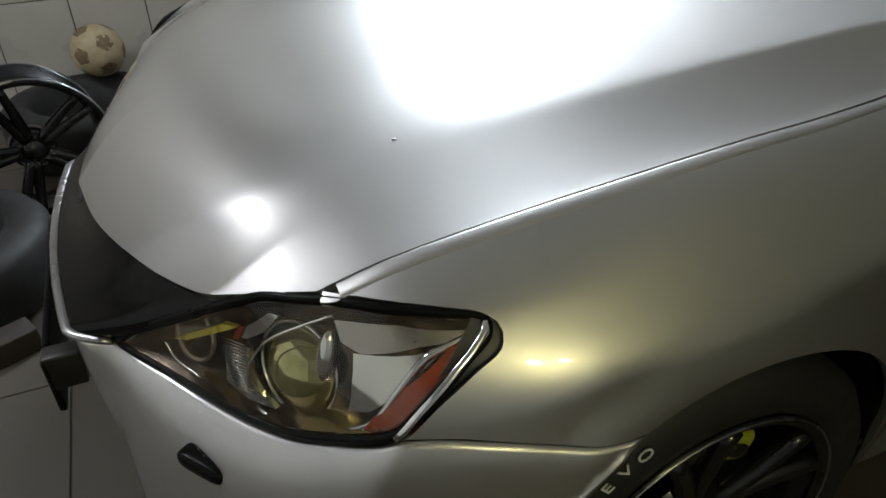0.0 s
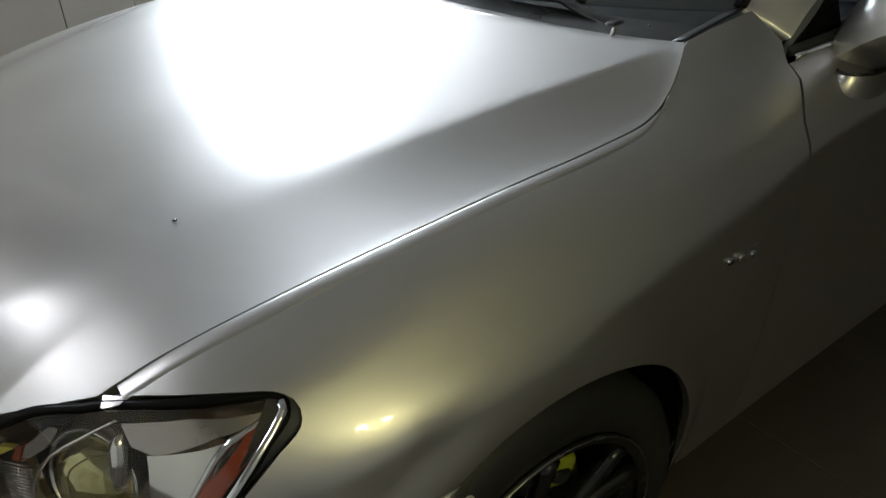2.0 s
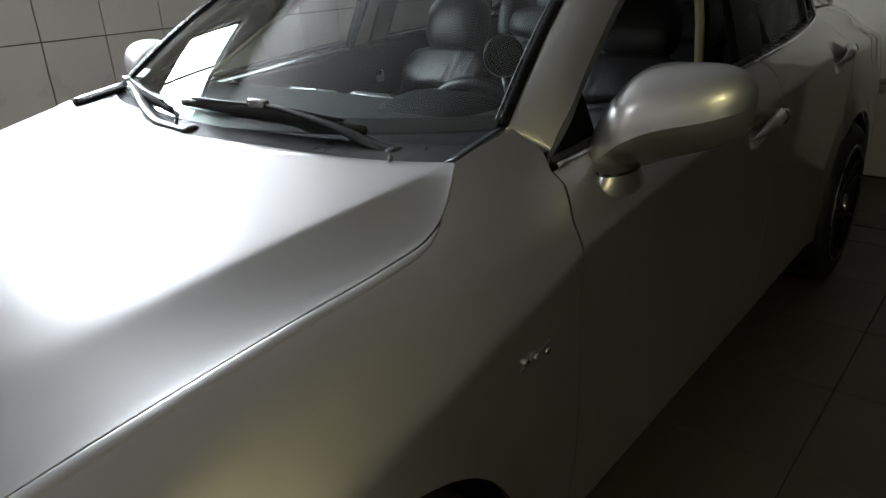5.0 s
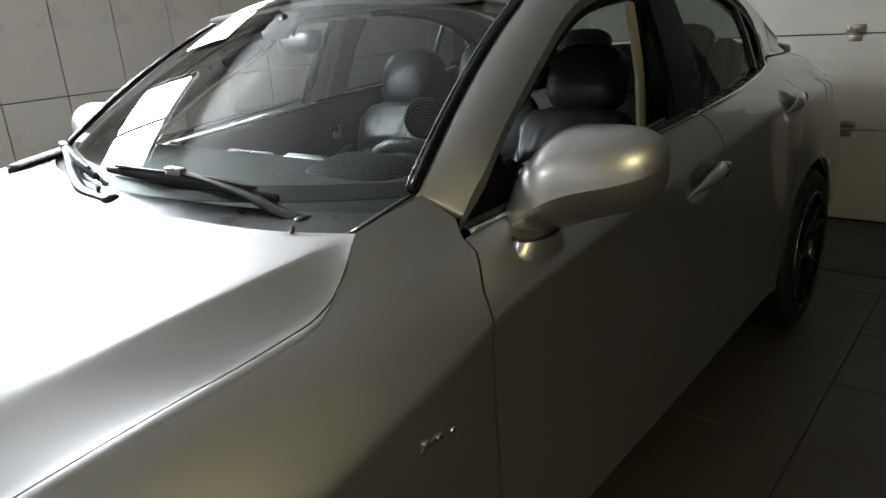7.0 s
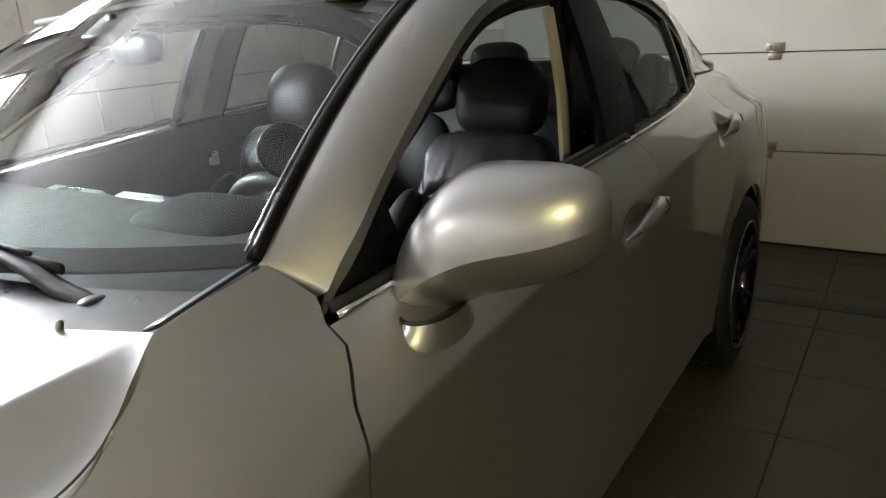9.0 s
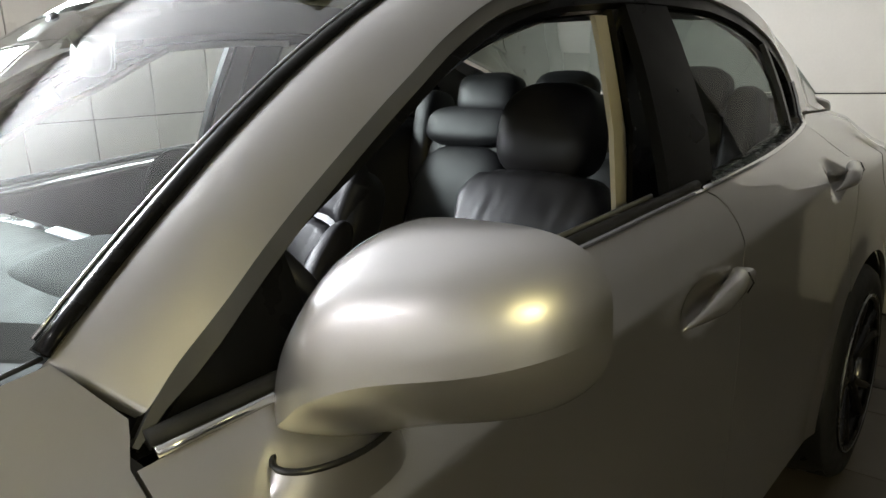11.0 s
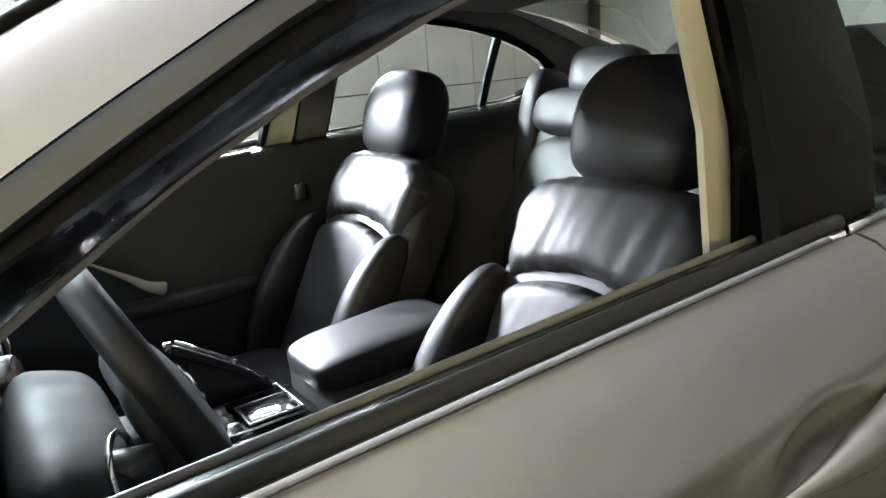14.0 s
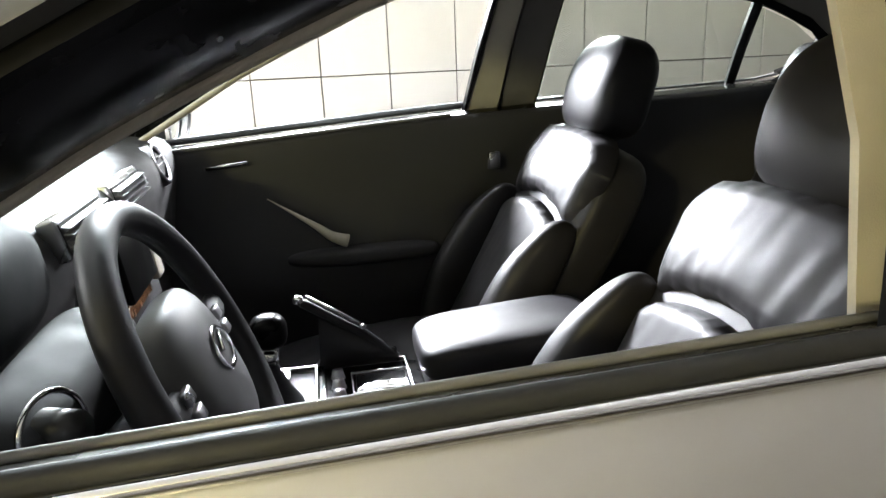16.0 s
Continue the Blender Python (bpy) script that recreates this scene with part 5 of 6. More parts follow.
# ---- the car: cabin ----
cabin = part("floor_pan", box_bm(1.25, 4.4, -0.74, 0.74, 0.17, 0.24, bevel=0.01), CARPET, car, "black carpeted floor pan", smooth=False)
part("firewall", box_bm(1.36, 1.42, -0.70, 0.70, 0.2, 0.955), CARPET, car, smooth=False)
part("engine_shield", box_bm(0.45, 1.36, -0.55, 0.55, 0.20, 0.60), CARPET, car, smooth=False)
for sign in (-1, 1):
    def card(u, v, s=sign):
        x = 1.62 + 1.86 * u
        top = float(belt_z(x)) - 0.004
        outer = float(body_w(x, belt_z(x)))
        if v < 0.3:
            t = v / 0.3
            return Vector((x, s * (outer - 0.012 - (0.085 if s > 0 else 0.060) * t), top + 0.006 * math.sin(math.pi * t) - 0.006 * t))
        t = (v - 0.3) / 0.7
        bulge = 0.022 * math.exp(-((t - 0.52) / 0.16) ** 2)
        return Vector((x, s * (outer - (0.097 if s > 0 else 0.072) - 0.012 * math.sin(math.pi * t) - bulge), top - 0.006 - (top - 0.28) * t))
    inner_door = part("door_card", grid_bm(lambda u, v: card(u, 0.26 + 0.74 * v), 50, 30), CARD, doors["front_door", sign], "black door trim panel")
    part("card_top", grid_bm(lambda u, v: card(u, 0.27 * v) + Vector((0, 0, 0.001)), 50, 10), CARD_TOP, inner_door, "smooth black top of the door trim")
    # Highlight on the seal's inner edge, put in as a paler rod.
    part("seal_highlight", tube_bm([card(u, 0.275) + Vector((0, 0, 0.004)) for u in np.linspace(0.01, 0.5, 30)], 0.0045, 8), GREY_PLASTIC, inner_door, "inner seal edge, coloured pale for the light it catches")
    if sign > 0:
        part("pull_handle", tube_bm(smooth_line([(2.068, 0.668, 0.824), (2.13, 0.660, 0.783), (2.185, 0.652, 0.746), (2.222, 0.648, 0.718), (2.258, 0.650, 0.704)], 18), 0.016, 8, taper=lambda t: 0.10 + 1.0 * t ** 1.6), BEIGE_TRIM, inner_door, "beige door pull")
        part("release_lever", tube_bm([(1.93, 0.672, 0.908), (2.03, 0.672, 0.917)], 0.006, 8), CHROME, inner_door, "chrome door release lever")
        part("arm_rest", turned(pad_bm(0.20, 0.04, 0.025, p=3, q=3), Matrix.Translation((2.30, 0.675, 0.66))), CARD, inner_door)
    if sign < 0:
        strip = [(2.626, 0.945), (2.680, 0.945), (2.655, 1.10), (2.601, 1.237), (2.575, 1.30), (2.535, 1.30), (2.563, 1.237), (2.608, 1.10)]
        cover = [(2.668, 0.93), (2.80, 0.93), (2.79, 1.31), (2.57, 1.31), (2.606, 1.237), (2.66, 1.10)]
        panel("pillar_inner", cover, lambda x, z: np.stack([x, 0 * x - 0.652, z], 1), 0.04, (0, -1, 0), CARD_TOP, car, 0.02, "black inner side of the centre pillar")
        panel("pillar_trim", strip, lambda x, z: np.stack([x, 0 * x - 0.64, z], 1), 0.03, (0, -1, 0), BEIGE_TRIM, car, 0.01, "beige centre pillar trim")
    else:
        strip = [(2.592, 0.995), (2.625, 1.12), (2.665, 1.31), (2.73, 1.31), (2.70, 1.12), (2.68, 0.995)]
        panel("pillar_trim", strip, house(sign, 0.055), 0.04, (0, -sign, 0), BEIGE_TRIM, car, -0.01, "beige centre pillar trim")
    if sign > 0:
        panel("belt_pillar", [(2.682, 0.995), (2.702, 1.12), (2.732, 1.31), (2.83, 1.31), (2.785, 1.0)], house(sign, 0.052), 0.05, (0, -sign, 0), HEADLINER, car, -0.01, "grey rear half of the pillar trim")
        belt = part("belt_slide", box_bm(2.635, 2.665, 0.655, 0.675, 0.86, 0.905, bevel=0.004), SATIN, car, "seat belt slide")
    top = OPEN_TOP
    low = [(x + 0.006, z - 0.013) for x, z in top[17:40]]
    panel("inner_trim", [(x, z + 0.004) for x, z in top[17:40]] + low[::-1], house(sign, 0.052), 0.03, (0, -sign, 0), BEIGE_TRIM, car, -0.006, "beige trim along the roof edge")
    shut = [(x, z) for x, z in OPEN_TOP if 1.70 < x < 2.46]
    outer_line = smooth_line([(x, sign * (float(house_w(x, z)) - 0.014), z) for x, z in shut], 30)
    inner_line = smooth_line([(1.76, sign * 0.615, 0.965), (1.86, sign * 0.595, 1.022), (1.965, sign * 0.575, 1.083), (2.04, sign * 0.561, 1.126), (2.11, sign * 0.552, 1.160),
                              (2.175, sign * 0.545, 1.190), (2.245, sign * 0.545, 1.220), (2.33, sign * 0.56, 1.258), (2.44, sign * 0.60, 1.298)], 30)

    def cover_pt(u, v):
        i = min(28, int(u * 29))
        f = u * 29 - i
        a, b = outer_line[i] * (1 - f) + outer_line[i + 1] * f, inner_line[i] * (1 - f) + inner_line[i + 1] * f
        return Vector(a * (1 - v) + b * v) + Vector((0.010, 0, -0.006)) * math.sin(math.pi * v)
    post = part("pillar_lining", grid_bm(cover_pt, 30, 8), CARD_TOP, car, "dark lining of the windshield pillar")
    part("pillar_piping", tube_bm(inner_line, 0.0075, 8), BEIGE_TRIM, post, "beige edge of the pillar lining")
    rear_trim = [(3.45, 1.055), (3.555, 1.11), (3.565, 1.15), (3.49, 1.206), (3.35, 1.264), (3.15, 1.308), (2.95, 1.328), (3.2, 1.352), (3.4, 1.305), (3.6, 1.225), (3.9, 1.10), (3.9, 1.0), (3.4, 1.0)]
    panel("rear_pillar_trim", rear_trim, house(sign, 0.05), 0.06, (0, -sign, 0), HEADLINER, car, -0.006, "grey rear pillar trim")

# dashboard
PROFILE = smooth_line([(1.44, 0.960), (1.56, 0.978), (1.70, 0.994), (1.80, 0.998), (1.855, 0.978), (1.872, 0.93), (1.858, 0.83), (1.842, 0.72), (1.81, 0.56), (1.79, 0.40)], 44)


def dash_pt(u, v):
    y = -0.70 + 1.40 * u
    i = min(42, int(v * 43))
    f = v * 43 - i
    x, z = PROFILE[i] * (1 - f) + PROFILE[i + 1] * f
    d = math.exp(-((y + 0.345) / 0.17) ** 4)
    k = math.exp(-((v - 0.33) / (0.13 if v < 0.33 else 0.045)) ** 2)
    c = math.exp(-((y - 0.03) / 0.12) ** 4) * math.exp(-((v - 0.6) / 0.25) ** 2)
    return Vector((x + 0.02 * d * k - 0.03 * abs(y) ** 3 + 0.02 * c, y, z))


dash = part("dashboard", grid_bm(dash_pt, 60, 44), PLASTIC, car, "black dashboard with vents")


def vent(y, x, z, sx, sz, turn_z, slats):
    m = pose(x, y, z, 0, -14, turn_z)
    v = part("air_vent", turned(box_bm(-0.02, 0.004, -sx, sx, -sz, sz, bevel=0.004), m), SATIN, dash, "silver-rimmed air vent")
    part("vent_back", turned(box_bm(-0.01, 0.006, -sx + 0.008, sx - 0.008, -sz + 0.008, sz - 0.008), m), BLACK_TRIM, v, smooth=False)
    for k in range(slats):
        zz = -sz + 0.014 + (2 * sz - 0.028) * k / (slats - 1)
        part("slat", turned(turned(box_bm(-0.012, 0.012, -sx + 0.009, sx - 0.009, -0.0012, 0.0012), Matrix.Rotation(0.35, 4, "Y")), m @ Matrix.Translation((0.006, 0, zz))), GREY_PLASTIC, v, smooth=False)
    part("thumb_wheel", turned(box_bm(0.0, 0.016, sx - 0.022, sx - 0.010, -0.012, 0.012, bevel=0.003), m), SATIN, v)


vent(-0.108, 1.874, 0.966, 0.098, 0.028, 0, 4)
vent(0.150, 1.872, 0.962, 0.098, 0.028, 0, 4)
round_vent = part("round_vent", turned(lathe_bm([(0.036, 0.012), (0.042, 0.016), (0.048, 0.010), (0.050, -0.02)], 32, "X"), pose(1.852, 0.500, 0.950, 0, -20, 0)), SATIN, dash, "round silver-ringed air vent")
part("vent_back", turned(lathe_bm([(0.0, 0.002), (0.038, 0.002)], 24, "X"), pose(1.852, 0.500, 0.950, 0, -20, 0)), MATT_BLACK, round_vent)
for k in (-1, 0, 1):
    part("slat", turned(box_bm(-0.006, 0.010, -0.036, 0.036, -0.0014, 0.0014), pose(1.855, 0.500, 0.950 + 0.016 * k, 0, -20, 0)), SATIN, round_vent, smooth=False)
# centre stack: dark face, screen in a cream surround, rows of buttons
stack = part("centre_stack", turned(box_bm(-0.03, 0.012, -0.17, 0.21, -0.16, 0.10, bevel=0.012), pose(1.868, 0.02, 0.820, 0, -8, 0)), MATT_BLACK, dash, "black centre stack")
screen = part("screen_panel", turned(box_bm(-0.004, 0.008, -0.085, 0.085, -0.052, 0.052, bevel=0.004), pose(1.892, 0.045, 0.868, 0, -8, 0)), GLOSS_BLACK, stack, "glossy dark centre screen")
part("screen_bezel", turned(box_bm(-0.004, 0.010, 0.090, 0.135, -0.066, 0.052, bevel=0.004), pose(1.890, 0.045, 0.868, 0, -8, 0)), BEIGE_TRIM, screen, "cream surround of the screen")
part("wood_inlay", turned(box_bm(-0.004, 0.008, -0.09, 0.09, -0.012, 0.012, bevel=0.003), pose(1.884, 0.045, 0.795, 0, -8, 0)), WOOD, stack, "dark wood inlay")
for k in range(6):
    part("dash_button", turned(box_bm(-0.004, 0.008, -0.020, 0.020, -0.005, 0.005, bevel=0.002), pose(1.892 - 0.003 * k, -0.105, 0.908 - 0.024 * k, 0, -8, 0)), GREY_PLASTIC if k % 2 else SATIN, stack)
starter = part("start_button", turned(lathe_bm([(0.018, 0.004), (0.022, 0.010), (0.027, 0.006), (0.029, -0.012)], 28, "X"), pose(1.900, -0.190, 0.872, 0, -10, -12)), SATIN, dash, "round start button with a silver ring")
part("button_face", turned(lathe_bm([(0.0, 0.007), (0.014, 0.006), (0.018, 0.003)], 24, "X"), pose(1.900, -0.190, 0.872, 0, -10, -12)), RED_LENS, starter, "dull red button face")

# steering wheel
SW = pose(2.045, -0.335, 0.843, 0, -24, 0)


def sw(bm):
    return turned(bm, SW)


wheel_rim = part("steering_wheel", sw(tube_bm([(0, 0.186 * math.cos(a), 0.186 * math.sin(a)) for a in np.linspace(0, 2 * math.pi, 64, endpoint=False)], 0.0195, 16, closed=True, up=(1, 0, 0))), LEATHER, car, "black leather steering wheel")
part("airbag_pad", sw(pad_bm(0.036, 0.112, 0.098, p=3.0, q=2.8, nu=48, nv=28, shape=lambda c: (c.x - 0.006 - 1.2 * c.y * c.y, c.y * (1.0 + 2.4 * min(0, c.z)), c.z - 0.012))), HUB_GREY, wheel_rim, "dark grey airbag cover")
badge = part("badge", sw(turned(lathe_bm([(0.020, 0.0), (0.023, 0.003), (0.026, 0.0)], 32, "X"), Matrix.Translation((0.030, 0, 0.004)) @ Matrix.Diagonal((1, 1.35, 1.05, 1)))), CHROME, wheel_rim, "chrome oval badge")
part("badge_stroke", sw(tube_bm([(0.031, 0.012, 0.020), (0.032, -0.012, 0.004)], 0.0024, 6)), CHROME, badge)
for s in (-1, 1):
    sp = bmesh.new()
    tube_bm([(-0.006, s * 0.07, -0.005), (-0.004, s * 0.125, 0.004), (0.0, s * 0.182, 0.012)], 0.020, 10, bm=sp, up=(1, 0, 0), flat=0.6)
    part("spoke", sw(sp), PLASTIC_GREY, wheel_rim)
    for k in range(2):
        part("switch", sw(box_bm(0.006, 0.015, s * 0.118 - 0.012, s * 0.118 + 0.012, -0.018 + 0.022 * k, -0.001 + 0.022 * k, bevel=0.003)), SATIN, wheel_rim, "silver wheel switch")
part("lower_spoke", sw(tube_bm([(-0.006, 0, -0.06), (-0.004, 0, -0.12), (0.0, 0, -0.182)], 0.022, 10, up=(1, 0, 0), flat=0.6)), PLASTIC_GREY, wheel_rim)
part("column_shroud", sw(pad_bm(0.10, 0.075, 0.058, p=3, q=2.6, nu=36, nv=20, shape=lambda c: (c.x - 0.125, c.y * (1 - 1.2 * (c.x + 0.1) * 0.5), c.z - 0.035))), PLASTIC_GREY, car, "grey steering column shroud")
part("knee_panel", turned(pad_bm(0.05, 0.17, 0.055, p=4, q=3), pose(1.925, -0.43, 0.862, 0, 18, 0)), MATT_BLACK, dash, "dark knee panel under the wheel")
for s in (-1, 1):
    stalk = part("stalk", sw(tube_bm([(-0.075, s * 0.05, 0.0), (-0.078, s * 0.10, 0.006), (-0.075, s * 0.150, 0.012)], 0.0085, 10)), PLASTIC_GREY, car, "column stalk")
    part("stalk_knob", sw(tube_bm([(-0.075, s * 0.140, 0.011), (-0.074, s * 0.178, 0.016)], 0.0125, 12)), SATIN, stalk, "pale stalk end")
part("instrument_hood", turned(pad_bm(0.095, 0.165, 0.078, p=3.6, q=3.0, nu=40, nv=22), pose(1.787, -0.375, 0.945, 0, -6, 0)), MATT_BLACK, dash, "matt black instrument hood")
# lower dash knob by the driver's door
knob = part("dash_knob", turned(lathe_bm([(0.0, 0.024), (0.016, 0.022), (0.019, 0.004), (0.021, -0.01)], 28, "X"), pose(1.965, -0.550, 0.888, 0, -10, -20)), BLACK_TRIM, dash, "round black dash knob")
part("knob_ring", turned(tube_bm([(0.0, 0.038 * math.cos(a), 0.034 * math.sin(a)) for a in np.linspace(0, 2 * math.pi, 36, endpoint=False)], 0.003, 6, closed=True, up=(1, 0, 0)), pose(1.962, -0.550, 0.888, 0, -10, -20)), CHROME, knob, "bright ring")
gauge = part("round_gauge", turned(lathe_bm([(0.0, -0.012), (0.030, -0.012), (0.034, -0.016), (0.041, -0.014), (0.044, 0.0), (0.036, 0.014), (0.0, 0.018)], 36, "X"), pose(1.826, -0.528, 1.106, 0, 8, 45)), GLOSS_BLACK, car, "round black pod above the dashboard")
part("pod_stem", tube_bm([(1.838, -0.522, 1.075), (1.832, -0.55, 0.97)], 0.010, 8), BLACK_TRIM, gauge)

# centre console
console = part("centre_console", box_bm(1.84, 2.70, -0.105, 0.145, 0.24, 0.585, bevel=0.02), PLASTIC, car, "black centre console")
plate = part("console_plate", box_bm(1.95, 2.33, -0.085, 0.150, 0.580, 0.598, bevel=0.006), GLOSS_BLACK, console, "gloss black console plate")
for loop in ([(2.150, 0.0), (2.306, 0.0), (2.306, 0.148), (2.150, 0.148)], [(2.030, 0.0), (2.138, 0.0), (2.138, 0.150), (2.030, 0.150)]):
    part("console_trim", tube_bm([(x, y, 0.603) for x, y in loop], 0.0042, 8, closed=True), CHROME, plate, "bright trim frame")
part("tray_lid", box_bm(2.205, 2.298, 0.012, 0.082, 0.600, 0.612, bevel=0.004), CHROME, console, "polished tray lid")
part("lid_rim", tube_bm([(x, y, 0.611) for x, y in ((2.200, 0.008), (2.302, 0.008), (2.302, 0.088), (2.200, 0.088))], 0.0024, 6, closed=True), SATIN, console, "thin metal rim of the tray")
part("ash_tray", box_bm(2.045, 2.090, 0.100, 0.142, 0.598, 0.608, bevel=0.003), SATIN, console, "small silver tray front")
part("cup_cover", tube_bm([(2.14, 0.150, 0.600), (2.165, 0.152, 0.628), (2.22, 0.154, 0.632), (2.29, 0.156, 0.616)], 0.012, 10, flat=0.6), GLOSS_BLACK, console, "curved black cup holder cover")
part("cover_edge", tube_bm([(2.14, 0.142, 0.606), (2.165, 0.143, 0.634), (2.22, 0.145, 0.638), (2.285, 0.147, 0.622)], 0.0026, 6), CHROME, console, "bright edge of the cover")
for k in range(3):
    knob_y = 0.020 + 0.040 * k
    part("console_switch", turned(lathe_bm([(0.0, 0.016), (0.010, 0.015), (0.012, 0.004), (0.014, 0.0)], 18, "Z"), Matrix.Translation((2.176, knob_y, 0.600))), SATIN, console, "small silver switch")
boot = part("gear_lever", lathe_bm([(0.055, 0.0), (0.05, 0.02), (0.034, 0.045), (0.022, 0.07), (0.013, 0.09), (0.010, 0.10)], 24, "Z"), LEATHER, console, "gear lever with a leather gaiter")
boot.location = (2.066, 0.014, 0.588)
part("gear_collar", lathe_bm([(0.0, 0.095), (0.016, 0.095), (0.017, 0.115), (0.0, 0.118)], 20, "Z"), CHROME, boot, "chrome collar")
part("gear_knob", turned(pad_bm(0.031, 0.028, 0.030, nu=28, nv=16), Matrix.Translation((0.003, 0, 0.150))), GLOSS_BLACK, boot, "glossy black gear knob")
lever = part("handbrake", tube_bm(smooth_line([(2.290, 0.146, 0.605), (2.230, 0.146, 0.660), (2.165, 0.146, 0.706), (2.122, 0.146, 0.735)], 14), 0.0085, 10), LEATHER, console, "raised handbrake lever")
part("lever_cap", turned(pad_bm(0.010, 0.009, 0.009, nu=16, nv=10), Matrix.Translation((2.116, 0.146, 0.741))), CHROME, lever, "chrome button")
part("lever_strip", tube_bm([(2.130, 0.146, 0.746), (2.180, 0.146, 0.714), (2.226, 0.146, 0.682)], 0.0042, 8), CHROME, lever, "bright lever strip")
part("lever_joint", turned(pad_bm(0.008, 0.006, 0.006, nu=12, nv=8), Matrix.Translation((2.230, 0.146, 0.676))), CHROME, lever)
part("lever_wire", tube_bm(smooth_line([(2.232, 0.146, 0.672), (2.262, 0.146, 0.645), (2.285, 0.146, 0.618), (2.300, 0.146, 0.612)], 10), 0.0018, 6), CHROME, lever)


def gaiter(u, v):
    foot_line, top_line = Vector((2.145 + 0.150 * v, 0.146, 0.598)), Vector((2.150 + 0.085 * v, 0.146, 0.712 - 0.055 * v))
    wide = math.sin(math.pi * u) * (0.030 - 0.012 * v)
    p = foot_line.lerp(top_line, min(u, 1 - u) * 2)
    return p + Vector((0, (-1 if u < 0.5 else 1) * wide * (1 - min(u, 1 - u) * 2) * 2, 0))


part("lever_boot", grid_bm(gaiter, 16, 6), LEATHER, lever, "black leather lever gaiter")
arm = part("armrest", turned(pad_bm(0.165, 0.098, 0.037, p=5, q=4, nu=44), pose(2.478, 0.035, 0.676, 0, -4, 0)), LEATHER, console, "padded black leather armrest")
part("armrest_base", box_bm(2.33, 2.66, -0.075, 0.145, 0.56, 0.648, bevel=0.015), PLASTIC, console)
part("armrest_piping", tube_bm([(2.478 + 0.158 * math.copysign(abs(math.cos(a)) ** 0.4, math.cos(a)), 0.035 + 0.094 * math.copysign(abs(math.sin(a)) ** 0.4, math.sin(a)), 0.676 + 0.07 * 0.158 * math.copysign(abs(math.cos(a)) ** 0.4, math.cos(a))) for a in np.linspace(0, 2 * math.pi, 60, endpoint=False)], 0.0028, 6, closed=True), BLACK_TRIM, arm)


console.location = (0.024, -0.016, 0.0)


# seats
def pillow(name, outline, front, m, parent, roll=0.034, deep=0.045, step=0.013, label=""):
    """A leather panel over a closed outline (across, up), on front(y, z), with its edges rolled back."""
    rim = dense(np.array(outline, float), 0.012)

    def fn(y, z):
        q = np.stack([np.asarray(y, float), np.asarray(z, float)], 1)
        d = np.concatenate([np.min(np.linalg.norm(c[:, None] - rim[None], axis=2), axis=1) for c in np.array_split(q, max(1, len(q) // 400))])
        d = np.where(inside(rim, q), d, 0.0)
        s = 1 - np.clip(d / roll, 0, 1)
        x = front(q[:, 0], q[:, 1]) + deep * (1 - np.sqrt(np.maximum(1 - s * s, 0)))
        w = np.array(m)
        return np.stack([x, q[:, 0], q[:, 1]], 1) @ w[:3, :3].T + w[:3, 3]
    return panel(name, outline, fn, step, tuple(m.to_3x3() @ Vector((-1, 0, 0.1))), LEATHER, parent, 0.02, label)


def folds(y, z, yc, amount):
    """Soft creases that run up from the pad's lower joint, deeper towards its sides."""
    out = np.empty(len(y))
    for i, (a, b) in enumerate(zip(y, z)):
        out[i] = noise.noise(Vector((a * 38 + b * 9 + yc * 7, b * 7, 0))) * min(1.0, 0.25 + 4 * abs(a)) + 0.5 * noise.noise(Vector((a * 12, b * 16, yc)))
    return amount * out


